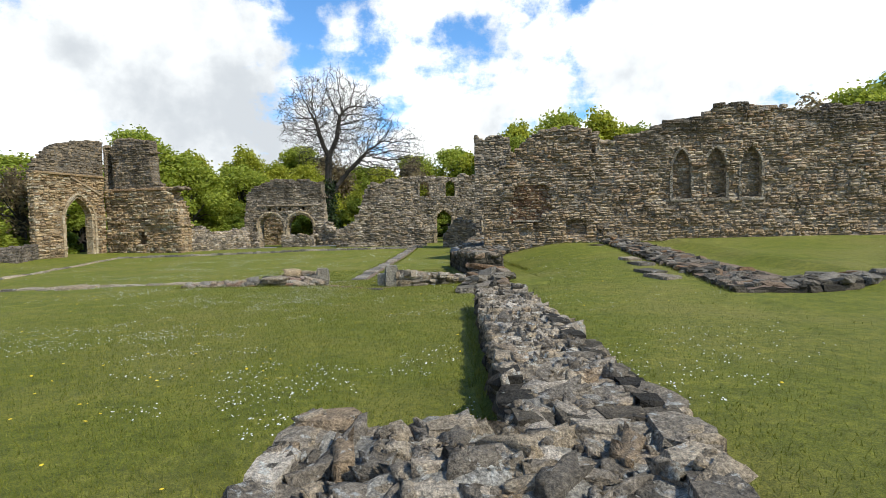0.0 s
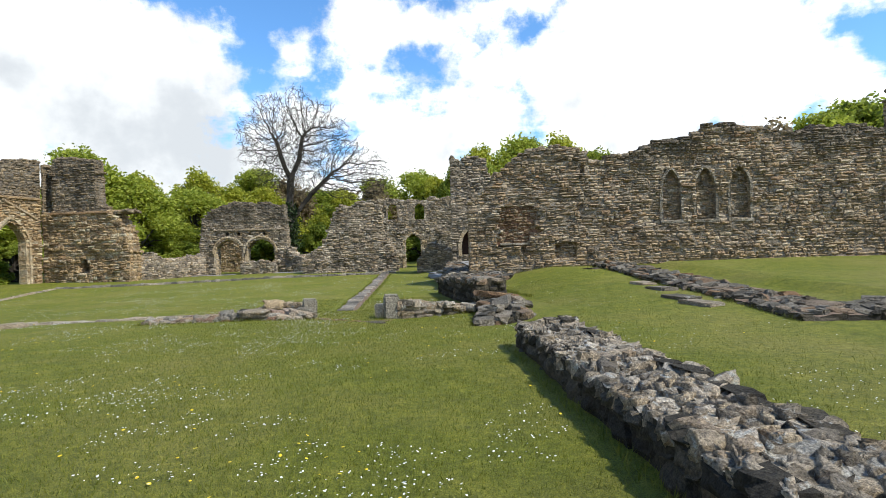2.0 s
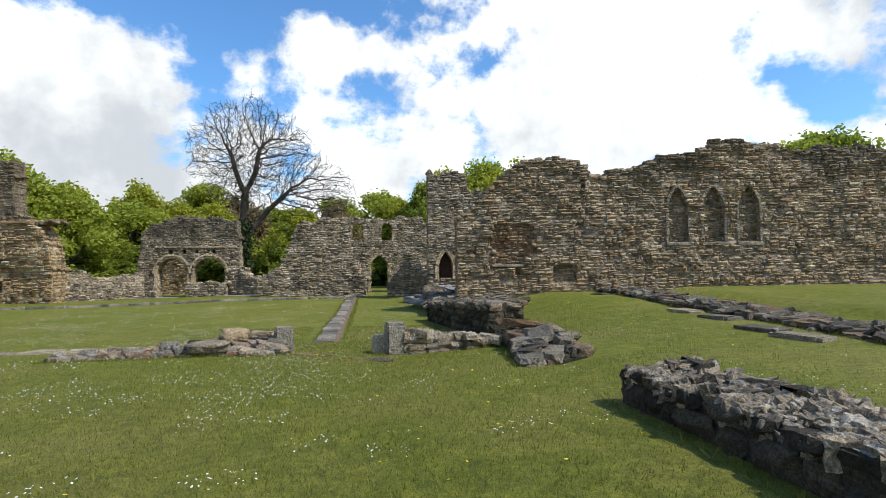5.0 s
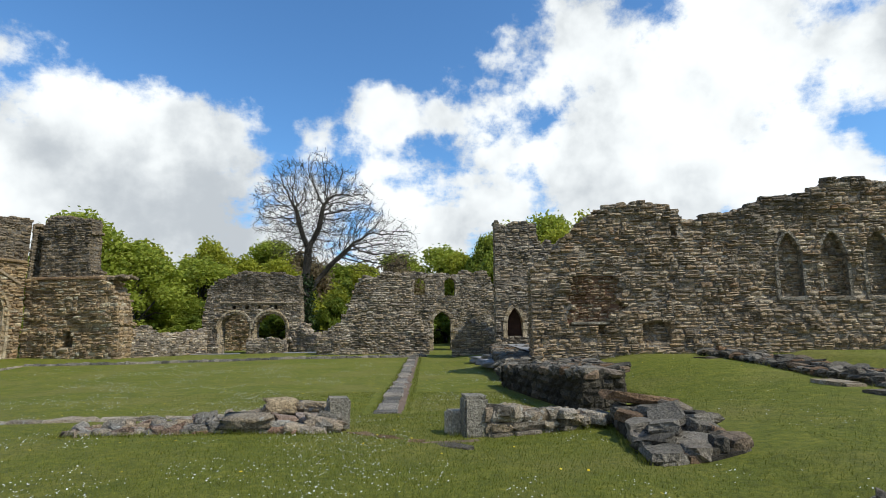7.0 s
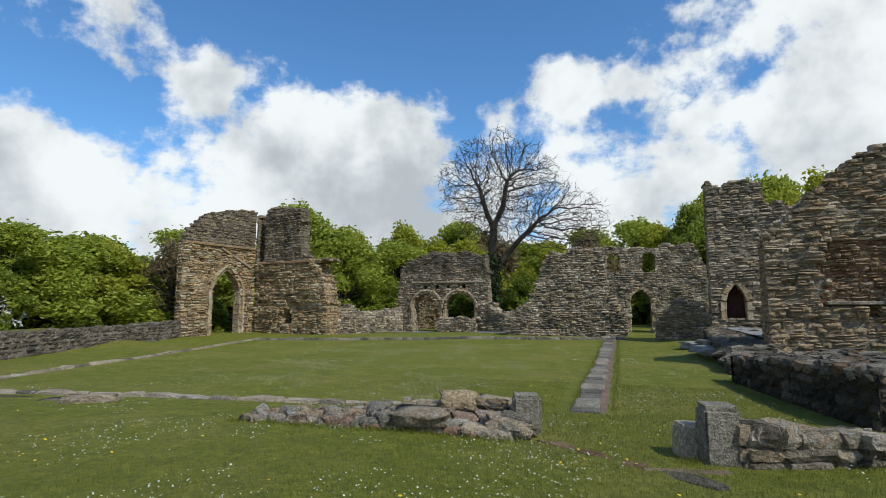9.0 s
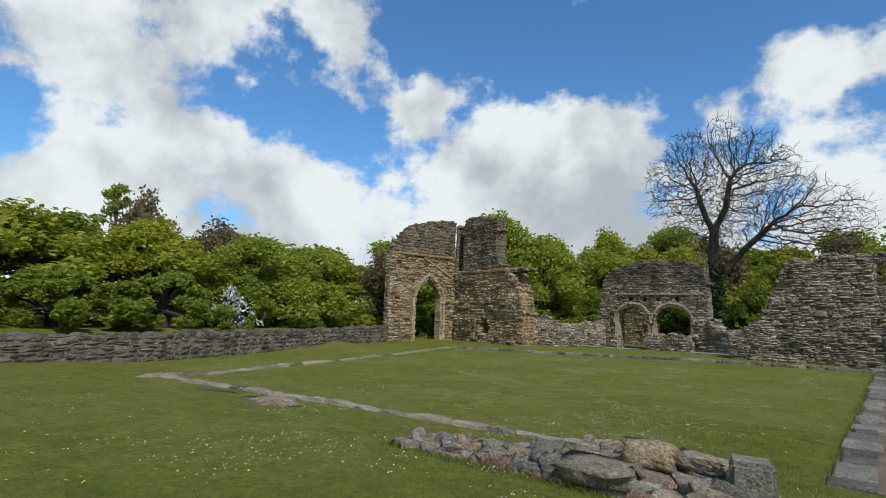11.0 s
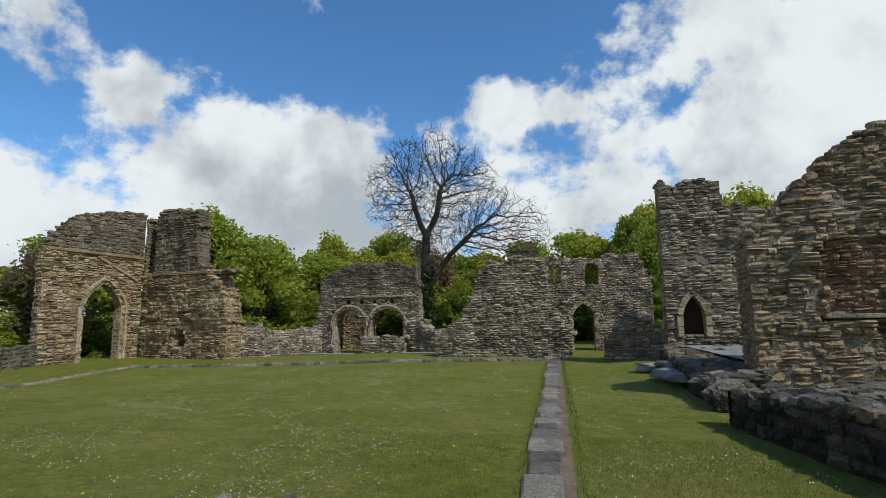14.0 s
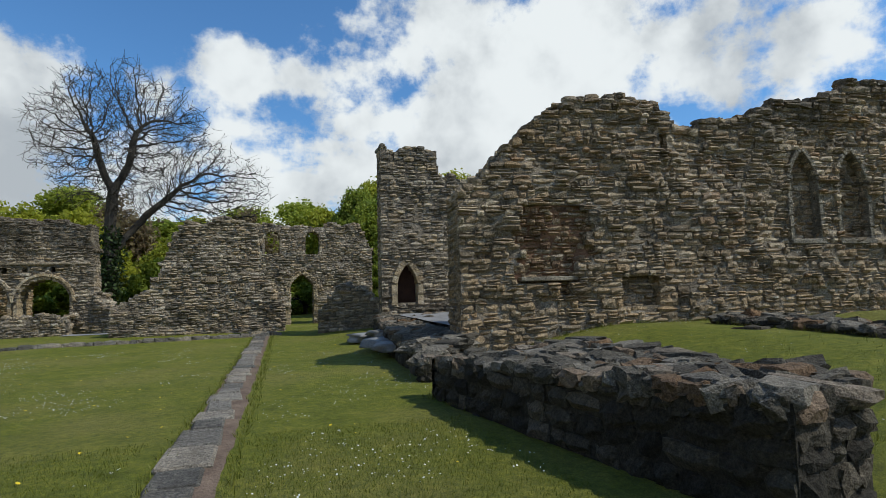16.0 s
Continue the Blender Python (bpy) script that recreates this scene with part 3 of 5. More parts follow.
rdir = (Vector((*RP1, 0)) - Vector((*RP0, 0))).normalized()
rout = Vector((rdir.y, -rdir.x, 0))
backing0, backing1 = Vector((*RP0, 0)) - rout * 0.24, Vector((*RP1, 0)) - rout * 0.24
wall("wall_2", backing0[:2], backing1[:2], 1.05, [(s, z - 0.1) for s, z in ref_profile], 0.2, M_REF, M_MORTAR, [], limit=60, near=(8, 25),
     label="rubble backing of the tall ruined wall", course=(0.09, 0.18), bulge=0.0, relief=0.02)
for a, b, z0, z1 in LANCETS:
    arch_blocks(refectory, RP0, RP1, rs(a), rs(b), z0, z1, z1 - 0.75, "pointed", M_ASHLAR, width=0.13, depth=0.3, proud=0.03, sill=True)
RM = frame_of((*RP0, 0), rdir, rout)
box("lintel", refectory, RM, (rs(3.35), -0.05, 1.74), (rs(4.7), 0.3, 1.84), M_ASHLAR)
h0, h1 = RM @ Vector((rs(3.1), 0.21, 0)), RM @ Vector((rs(5.4), 0.14, 0))
wall("wall_23", h0[:2], h1[:2], 0.2, [(0, 3.5), (2.3, 3.5)], 1.76, M_RED, M_BRICKRED, limit=60, near=(4, 24), back=False, caps=False, length=(0.15, 0.4), label="scorched red stone at the back of a fireplace recess")
# gable stub and stepped buttress at the end of the tall wall
g0, g1 = RM @ Vector((rs(20.75), -0.06, 0)), RM @ Vector((rs(22.7), -0.06, 0))
gable = wall("wall_24", g0[:2], g1[:2], 0.8, [(0, 7.6), (0.2, 8.2), (0.45, 8.2), (1.96, 6.5)], 6.0, M_GREY, M_MORTAR, limit=60, near=(18, 20), label="gable stub with a sloping coping and a buttress", rough=0.04)
box("coping", gable, RM @ Matrix.Translation((rs(20.95), -0.06, 8.3)) @ Matrix.Rotation(math.atan2(1.7, 1.6), 4, "Y"), (-0.1, -0.14, -0.06), (2.3, 0.9, 0.14), M_GREY, 0.03)
b0, b1 = RM @ Vector((rs(21.75), -0.62, 0)), RM @ Vector((rs(22.5), -0.62, 0))
wall("wall_29", b0[:2], b1[:2], 0.7, [(0, 4.6), (0.75, 4.6)], 0.3, M_GREY, M_MORTAR, limit=40, near=(18, 20), back=False, caps=False, course=(0.2, 0.32), length=(0.3, 0.5), proud=0.02, bulge=0.02, relief=0.01, wave=0.01, split=0, rough=0.0, label="squared grey stone buttress with a sloping cap")
box("buttress_cap", gable, RM @ Matrix.Translation((rs(22.13), -0.7, 4.6)) @ Matrix.Rotation(0.85, 4, "X"), (-0.42, 0, -0.1), (0.42, 0.98, 0.08), M_ASHLAR, 0.02)
box("lintel", refectory, RM, (rs(5.7), -0.04, 1.85), (rs(6.9), 0.5, 1.98), M_DARK)

# ---- the tower with the pointed door ----
TP0, TP1 = (2.1, 35.29), (9.0, 34.8)
tdoor = (0.6, 1.42, 1.15, 2.72)
tower = wall("wall_3", TP0, TP1, 1.0, [(0, 7.2), (2.25, 7.3), (2.35, 6.25), (3.3, 6.0), (6.9, 5.6)], 0.0, M_GREY, M_MORTAR,
             [pointed_hole(*tdoor, 1.95)], course=(0.13, 0.24), length=(0.25, 0.6), proud=0.03, limit=200, near=(2.5, 30), label="tall grey rubble stair tower with a pointed doorway")
arch_blocks(tower, TP0, TP1, *tdoor, 1.95, "pointed", M_TANASH, width=0.22, depth=0.5)
td = (Vector((*TP1, 0)) - Vector((*TP0, 0))).normalized()
box("door_leaf", tower, frame_of((*TP0, 0), td, (td.y, -td.x, 0)), (0.5, 0.6, 1.0), (1.5, 0.68, 2.8), M_WOOD, 0.01, "dark red-brown wooden door")

# ---- middle wall, far wall and low walls between ----
mid_wall = wall("wall_4", (-7.9, 39.6), (-1.2, 39.93), 0.9, [(0, 1.1), (0.6, 1.5), (1.2, 2.0), (1.7, 2.7), (2.0, 3.5), (2.2, 4.3), (2.9, 4.7), (4.4, 4.95), (5.3, 4.95), (5.55, 4.5), (5.7, 3.0), (6.0, 2.2), (6.7, 1.2)],
     -0.2, M_GREY, M_MORTAR, limit=200, near=(-3, 36), label="broken grey coursed rubble wall beside the lawn")
redm = frame_of((-7.9, 39.6, 0), (6.7, 0.33, 0), (0.33, -6.7, 0))
box("red_stone", mid_wall, redm, (3.45, -0.09, 2.24), (3.9, 0.15, 2.50), M_RED, 0.03, "single red sandstone block")
FP0, FP1 = (-4.6, 48.2), (4.3, 48.2)
fdoor = (4.0, 5.36, -0.2, 2.97)
far_holes = [pointed_hole(*fdoor, 2.2), round_hole(2.55, 3.4, 4.15, 5.5), round_hole(4.85, 5.7, 4.1, 5.5), round_hole(0.5, 1.3, 4.4, 5.5)]
far_wall = wall("wall_5", FP0, FP1, 0.9, [(0, 5.3), (1.0, 5.85), (8.0, 5.95), (8.3, 5.5), (8.9, 4.4)], -0.3, M_GREY, M_MORTAR, far_holes, limit=120, near=(0, 44),
                label="far grey ruined wall with a doorway and two windows")
arch_blocks(far_wall, FP0, FP1, *fdoor, 2.2, "pointed", M_TANASH, width=0.25, depth=0.5)
for a, b, z0, z1 in ((2.55, 3.4, 4.15, 5.5), (4.85, 5.7, 4.1, 5.5), (0.5, 1.3, 4.4, 5.5)):
    arch_blocks(far_wall, FP0, FP1, a, b, z0, z1, z1 - (b - a) / 2, "round", M_GREY, width=0.15, depth=0.4)
wall("wall_6", (-0.05, 37.5), (2.5, 36.5), 0.8, [(0, 0.9), (0.6, 1.5), (1.0, 2.05), (1.7, 2.0), (2.1, 1.5), (2.74, 1.2)], -0.1, M_GREY, M_MORTAR, limit=150, near=(1, 34),
     label="low tumbled grey rubble wall")

# ---- wall with the two round arches ----
AP0, AP1 = (-17.3, 47.05), (-10.2, 46.6)
arches = [(1.3, 3.42, -0.3, 2.75), (3.8, 6.05, -0.3, 2.75)]
arch_wall = wall("wall_7", AP0, AP1, 1.0, [(0, 2.3), (0.3, 4.6), (0.8, 4.85), (1.8, 5.4), (2.6, 5.75), (5.3, 5.7), (6.9, 5.4), (7.1, 2.6)], -0.3, M_ARCH, M_MORTAR,
                 [round_hole(*a) for a in arches] + [rect_hole(s, s + 0.24, 3.12, 3.4) for s in (2.1, 3.1, 3.95, 5.1)], limit=150, near=(-13, 42),
                 label="ruined grey rubble wall with two round arches")
for a in arches:
    arch_blocks(arch_wall, AP0, AP1, *a, 1.68, "round", M_TANASH, width=0.15, depth=0.6)
    arch_blocks(arch_wall, AP0, AP1, a[0] - 0.15, a[1] + 0.15, 1.5, a[3] + 0.16, 1.62, "round", M_TANASH, width=0.13, depth=0.4, proud=0.13, jambs=False)
adir = (Vector((*AP1, 0)) - Vector((*AP0, 0))).normalized()
box("string_course", arch_wall, frame_of((*AP0, 0), adir, (adir.y, -adir.x, 0)), (1.2, -0.13, 3.46), (6.9, 0.2, 3.58), M_ARCH, 0.03)
wall("wall_8", (-13.7, 45.6), (-10.9, 45.4), 0.5, [(0, 0.85), (2.8, 0.95)], -0.2, M_GREY, M_MORTAR, limit=60, near=(-12, 42), label="low rubble wall before the arches")
wall("wall_9", (-18.95, 40.3), (-16.6, 46.4), 0.8, [(0, 1.3), (1.2, 1.9), (2.4, 1.3), (4, 1.2), (6.5, 1.6)], -0.4, M_GREY, M_MORTAR, limit=100, near=(-15, 40), label="low broken grey rubble wall")
wall("wall_10", (-10.2, 46.5), (-7.9, 45.2), 0.8, [(0, 2.0), (0.7, 1.4), (2.6, 0.9)], -0.2, M_GREY, M_MORTAR, limit=60, near=(-8, 42), label="low stub of rubble wall by the arches")

# ---- tan gatehouse corner ----
W1A, W1B = (-26.8, 35.6), (-25.45, 40.8)
wdoor = (2.15, 4.2, -0.6, 4.1)
gate_left = wall("wall_11", W1A, W1B, 0.55, [(0, 5.6), (5.37, 5.65)], -0.6, M_TAN, M_TANMORTAR, [pointed_hole(*wdoor, 2.8)], rough=0.02, caps=False, proud=0.11,
                 limit=200, near=(-18, 34), course=(0.14, 0.26), length=(0.25, 0.6), label="tall tan sandstone ruin with a pointed doorway")
arch_blocks(gate_left, W1A, W1B, *wdoor, 2.8, "pointed", M_TANASH, width=0.18, depth=0.6)
arch_blocks(gate_left, W1A, W1B, wdoor[0] - 0.18, wdoor[1] + 0.18, wdoor[2], wdoor[3] + 0.2, 2.8, "pointed", M_TANASH, width=0.16, depth=0.4, proud=0.14)
W2A, W2B = (-25.4, 40.8), (-19.05, 39.4)
gate_right = wall("wall_12", W2A, W2B, 1.1, [(0, 4.65), (5.2, 4.65), (5.7, 4.1), (6.2, 3.3), (6.5, 1.8)], -0.5, M_TAN, M_TANMORTAR, limit=200, near=(-18, 34), course=(0.14, 0.26), length=(0.25, 0.6),
                  label="tall tan sandstone ruin with a broken turret", rough=0.05, proud=0.12, bulge=0.2, holes=[round_hole(2.7, 3.5, 0.6, 1.5)])
wall("wall_25", W1A, W1B, 0.6, [(0, 5.7), (0.4, 6.4), (1.1, 7.1), (2.0, 7.7), (2.6, 7.9), (4.4, 8.25), (5.37, 8.25)], 5.6, M_UPPER, M_MORTAR, limit=150, near=(-18, 34), course=(0.13, 0.25), length=(0.25, 0.6), proud=0.05, bulge=0.10, split=0.2, wave=0.03,
     label="upper courses of dark weathered ashlar")
wall("wall_26", W2A, W2B, 0.9, [(0, 8.1), (0.15, 8.0), (0.2, 4.75), (0.8, 4.75), (0.85, 8.1), (1.3, 8.45), (4.0, 8.2), (4.15, 5.3), (4.6, 4.8), (5.2, 4.7)], 4.65, M_UPPER, M_MORTAR, limit=150, near=(-18, 34), course=(0.13, 0.25), length=(0.25, 0.6), proud=0.05, bulge=0.10, split=0.2, wave=0.03,
     label="broken turret of dark weathered ashlar", rough=0.05)
wall("wall_27", (-17.8, 53.4), (-15.3, 53.0), 0.7, [(0, 3.3), (2.5, 3.1)], -0.2, M_TAN, M_TANMORTAR, limit=50, near=(-15, 46), label="tan stone pier behind the round arch")
w1d = (Vector((*W1B, 0)) - Vector((*W1A, 0))).normalized()
box("roof_scar", gate_left, frame_of((*W1A, 0), w1d, (w1d.y, -w1d.x, 0)) @ Matrix.Translation((2.66, 0, 5.5)) @ Matrix.Rotation(math.atan2(1.17, 2.4), 4, "Y"), (0, -0.12, -0.09), (2.65, 0.2, 0.07), M_TAN, 0.03)
for p, q, s0, s1, z in ((W1A, W1B, 0.1, 5.3, 5.65), (W2A, W2B, 0.6, 5.2, 4.65)):
    d = (Vector((*q, 0)) - Vector((*p, 0))).normalized()
    box("string_course", gate_left if z > 5 else gate_right, frame_of((*p, 0), d, (d.y, -d.x, 0)), (s0, -0.14, z - 0.08), (s1, 0.2, z + 0.08), M_TAN, 0.03)

# ---- boundary wall ----
wall("wall_28", (-20.9, 4.0), (-21.9, 19.5), 0.5, [(0, 0.62), (16, 0.66)], -0.6, M_BOUND, M_MORTAR, limit=60, near=(-16, 18), label="low grey rubble boundary wall along the lawn", rough=0.02, course=(0.13, 0.22), length=(0.25, 0.7), proud=0.02, bulge=0.03, split=0.1, wave=0.02)
wall("wall_13", (-21.9, 19.5), (-26.75, 35.7), 0.5, [(0, 0.66), (12, 0.72), (17, 0.75)], -0.6, M_BOUND, M_MORTAR, limit=250, near=(-16, 18), label="low grey rubble boundary wall along the lawn", rough=0.02,
     course=(0.13, 0.22), length=(0.25, 0.7), proud=0.02, bulge=0.03, split=0.1, wave=0.02)


# ---- low foundations ----
def quad_mass(name, corners, height, base, mat, top_mat, label, limit=300, top_size=0.26, category="wall", front_course=(0.12, 0.24), bed=None, sink=(0.02, 0.07), top_kind="lump", bump_top=0.05, side_kind="lump", block=(0.2, 0.55), edge=None):
    """A low ruined mass on four corners (near left, near right, far right, far left): faced sides, an uneven stony top."""
    c = [Vector((*p, 0)) for p in corners]
    bed = bed or M_MORTAR
    body = new(name)
    tagged(body, label, category, kind="structure")
    pieces = Pieces()
    heights = height if isinstance(height, (list, tuple)) else [height] * 4

    def top(u, v):
        a = heights[0] * (1 - u) * (1 - v) + heights[1] * u * (1 - v) + heights[2] * u * v + heights[3] * (1 - u) * v
        p = spot(u, v)
        return a + bump_top * (noise.noise((p.x * 2.3, p.y * 2.3, 1.0)) + 0.5 * noise.noise((p.x * 6.0, p.y * 6.0, 4.0)))

    def spot(u, v):
        return c[0] * (1 - u) * (1 - v) + c[1] * u * (1 - v) + c[2] * u * v + c[3] * (1 - u) * v

    gu = max(8, int(max((c[1] - c[0]).length, (c[2] - c[3]).length) / 0.06))
    gv = max(8, int(max((c[3] - c[0]).length, (c[2] - c[1]).length) / 0.06))

    def lie(u, v):
        p = spot(u, v)
        return (p.x, p.y, top(u, v) - 0.03 + 0.03 * noise.noise((p.x * 9, p.y * 9, 2.0)) + 0.02 * noise.noise((p.x * 19, p.y * 19, 6.0)))

    vs = [lie(i / gu, j / gv) for j in range(gv + 1) for i in range(gu + 1)]
    w = gu + 1
    fs = [(j * w + i, j * w + i + 1, (j + 1) * w + i + 1, (j + 1) * w + i) for j in range(gv) for i in range(gu)]
    rim = [i for i in range(w)] + [j * w + gu for j in range(1, gv + 1)] + [gv * w + i for i in range(gu - 1, -1, -1)] + [j * w for j in range(gv - 1, 0, -1)]
    k0 = len(vs)
    for i in rim:
        vs.append((vs[i][0], vs[i][1], base))
    skirt = [(rim[(a + 1) % len(rim)], rim[a], k0 + a, k0 + (a + 1) % len(rim)) for a in range(len(rim))]
    core = mesh_object("core", vs, fs + skirt, bed, body)
    # the skirt takes the side stone; M_DARK there has shade painted in
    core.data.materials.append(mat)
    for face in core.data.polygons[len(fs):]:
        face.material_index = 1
    uv = [(0, 0), (1, 0), (1, 1), (0, 1)]
    for e in range(4):
        a, b = c[e], c[(e + 1) % 4]
        along = (b - a).normalized()
        out = Vector((along.y, -along.x, 0))
        ln_total = (b - a).length
        z = base
        tmax = max(heights)
        while z < tmax:
            h = float(rng.uniform(*front_course))
            s = 0.0
            while s < ln_total:
                ln = float(rng.uniform(*block))
                if ln_total - s - ln < 0.15:
                    ln = ln_total - s
                k = (s + ln / 2) / ln_total
                u = uv[e][0] * (1 - k) + uv[(e + 1) % 4][0] * k
                v = uv[e][1] * (1 - k) + uv[(e + 1) % 4][1] * k
                t = top(u, v)
                if z + h * 0.5 < t:
                    hh = min(h, t - z + 0.02)
                    p = a + along * (s + ln / 2) + out * float(rng.uniform(0.01, 0.05)) + Vector((0, 0, z + hh / 2))
                    m = frame_of(p - out * 0.1, along, out) @ Matrix.Rotation(float(rng.normal(0, 0.06)), 4, "Y")
                    size = (ln * 1.06, float(rng.uniform(0.22, 0.34)), hh * 1.06)
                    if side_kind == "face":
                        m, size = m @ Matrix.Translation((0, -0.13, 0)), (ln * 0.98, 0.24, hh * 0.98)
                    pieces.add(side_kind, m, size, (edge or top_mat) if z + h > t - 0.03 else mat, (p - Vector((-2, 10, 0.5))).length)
                s += ln
            z += h
    lu = max((c[1] - c[0]).length, (c[2] - c[3]).length)
    lv = max((c[3] - c[0]).length, (c[2] - c[1]).length)
    v = 0.0
    while v < lv:
        dv = float(rng.uniform(0.7, 1.4)) * top_size
        u = 0.0
        while u < lu:
            du = float(rng.choice((0.4, 0.6, 0.9, 1.3, 2.1))) * float(rng.uniform(0.8, 1.2)) * top_size
            a, b = min((u + du / 2) / lu, 0.98), min((v + dv / 2 + float(rng.uniform(-0.04, 0.04))) / lv, 0.985)
            p = spot(a, max(b, 0.015))
            p.z = top(a, max(b, 0)) - float(rng.uniform(*sink))
            m = Matrix.Translation(p) @ Euler((float(rng.normal(0, 0.16)), float(rng.normal(0, 0.16)), float(rng.uniform(0, 6.3)))).to_matrix().to_4x4()
            pieces.add(top_kind, m, (du * 1.1, dv * 1.0, float(rng.uniform(0.11, 0.19))), top_mat, (p - Vector((-1, 4, 0.5))).length)
            u += du
        v += dv
    pieces.build(body, limit)
    return body


# M_DARK on sides and upper edge paints in the shade below the pale top
quad_mass("wall_14", [(0.34, 3.5), (1.38, 3.5), (1.42, 10.7), (0.6, 10.8)], [0.62, 0.62, 0.52, 0.46], -0.1, M_DARK, M_TOP, "long low foundation wall of rubble and mortar with shade-darkened sides", top_size=0.13, bed=M_BED, sink=(0.05, 0.10), top_kind="rock", bump_top=0.08, side_kind="face", edge=M_DARK)
quad_mass("wall_15", [(-1.12, 2.2), (1.12, 2.2), (1.36, 3.55), (-0.95, 3.68)], [0.56, 0.62, 0.62, 0.58], -0.1, M_TOP, M_TOP, "broad low foundation of mortared rubble", top_size=0.135, bed=M_BED, sink=(0.045, 0.10), top_kind="rock", bump_top=0.12)
# dark stone, its sides deepened further by the shade painted into M_DARK
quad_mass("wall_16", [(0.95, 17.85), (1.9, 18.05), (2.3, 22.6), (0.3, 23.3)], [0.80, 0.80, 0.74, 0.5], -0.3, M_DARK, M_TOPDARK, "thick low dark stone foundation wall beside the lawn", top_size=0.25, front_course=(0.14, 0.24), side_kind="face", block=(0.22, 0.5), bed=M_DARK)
quad_mass("wall_17", [(-1.35, 15.42), (-1.3, 15.2), (0.75, 15.95), (0.7, 16.35)], [0.46, 0.46, 0.2, 0.2], -0.1, M_GREY, M_TOP, "short sloping stub of grey rubble wall", top_size=0.2)
quad_mass("wall_18", [(0.3, 13.3), (1.5, 13.5), (1.6, 15.4), (0.85, 16.0)], [0.18, 0.25, 0.42, 0.36], -0.05, M_DARK, M_TOPDARK, "stepped pile of flat grey slabs", top_size=0.42, sink=(-0.05, 0.06), bed=M_DARK, bump_top=0.1)
quad_mass("wall_19", [(-7.6, 15.75), (-3.7, 15.7), (-3.6, 16.8), (-7.7, 16.35)], [-0.02, 0.17, 0.25, 0.0], -0.2, M_RUB, M_RUB, "low spread of rubble foundation stones", top_size=0.22, sink=(-0.05, 0.05), top_kind="rock", bump_top=0.07)
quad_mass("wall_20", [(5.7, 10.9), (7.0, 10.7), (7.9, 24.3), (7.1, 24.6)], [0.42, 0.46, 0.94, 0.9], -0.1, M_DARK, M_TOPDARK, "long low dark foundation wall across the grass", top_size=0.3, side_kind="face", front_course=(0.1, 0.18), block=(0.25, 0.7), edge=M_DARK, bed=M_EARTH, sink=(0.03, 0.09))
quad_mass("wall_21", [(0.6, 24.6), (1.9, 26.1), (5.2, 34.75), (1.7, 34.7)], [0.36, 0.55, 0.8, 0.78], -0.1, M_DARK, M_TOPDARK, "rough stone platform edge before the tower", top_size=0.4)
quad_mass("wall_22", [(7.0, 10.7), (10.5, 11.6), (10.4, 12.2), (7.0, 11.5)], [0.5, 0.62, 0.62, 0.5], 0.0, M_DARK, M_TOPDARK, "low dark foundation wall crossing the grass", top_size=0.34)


def slab(name, x, y, z, size, turn, mat, label, category="stone", group="", shape=1):
    """A loose block or flag with broken edges, resting at height z."""
    bm = bmesh.new()
    if shape == 2:
        rv, rf = ROCKS[int(rng.integers(14))]
        made = [bm.verts.new(p) for p in rv.tolist()]
        for f in rf:
            bm.faces.new([made[k] for k in f]).smooth = True
    else:
        bmesh.ops.create_cube(bm, size=1.0)
        bmesh.ops.bevel(bm, geom=bm.edges[:], offset=0.09, segments=2, affect="EDGES")
    for v in bm.verts:
        v.co = Vector((v.co.x * size[0], v.co.y * size[1], (v.co.z + 0.45) * size[2]))
        v.co += Vector(rng.uniform(-0.03, 0.03, 3)) * min(size[0], size[1], 0.5)
    me = bpy.data.meshes.new(name)
    bm.to_mesh(me)
    bm.free()
    me.materials.append(mat)
    ob = new(name, me)
    ob.matrix_world = pose(x, y, z, 0, 0, turn)
    return tagged(ob, label, category, group)


slab("standing_stone", -1.52, 15.38, ground_height(-1.5, 15.4) - 0.05, (0.36, 0.34, 0.68), 8, M_BLOCK, "squared grey standing block ending a broken wall")
slab("standing_stone", -1.78, 15.55, ground_height(-1.8, 15.5) - 0.05, (0.26, 0.3, 0.42), 14, M_GREY, "short dark block leaning by the broken wall")
slab("standing_stone", -3.62, 16.15, ground_height(-3.6, 16.1) - 0.05, (0.36, 0.32, 0.56), 12, M_BLOCK, "squared grey block at the end of the rubble")
slab("boulder", -4.55, 16.3, 0.26, (0.5, 0.36, 0.24), 20, M_TANASH, "rounded tan stone on top of the rubble", shape=2)
slab("boulder", -4.1, 16.45, 0.28, (0.5, 0.3, 0.14), -10, M_TOP, "flat grey stone lying on the rubble", shape=2)
slab("boulder", -4.9, 15.85, 0.16, (0.75, 0.5, 0.16), 5, M_TOP, "broad flat grey slab tilted in the rubble", shape=2)
slab("boulder", -11.3, 16.6, -0.16, (0.75, 0.5, 0.28), 25, M_TOP, "grey stone half sunk in the lawn", shape=2)
slab("boulder", -11.9, 16.7, -0.18, (0.9, 0.4, 0.16), 10, M_TOP, "low grey stone half sunk in the lawn", shape=2)
slab("boulder", -13.6, 16.6, -0.22, (1.6, 0.7, 0.16), 5, M_DARK, "low dark slab half sunk in the lawn", shape=2)
slab("boulder", 6.5, 23.0, 0.55, (0.6, 0.5, 0.22), 25, M_DARK, "brown stone beside the dark foundation", shape=2)
for i, (x, y) in enumerate(((5.9, 17.4), (5.7, 15.9), (5.3, 14.2), (5.2, 13.2))):
    slab("flat_stone", x, y, ground_height(x, y) - 0.05, (0.5, 0.9, 0.12), 5 * i, M_TOP, "flat grey stone in the grass beside the foundation", group="stones along the foundation")
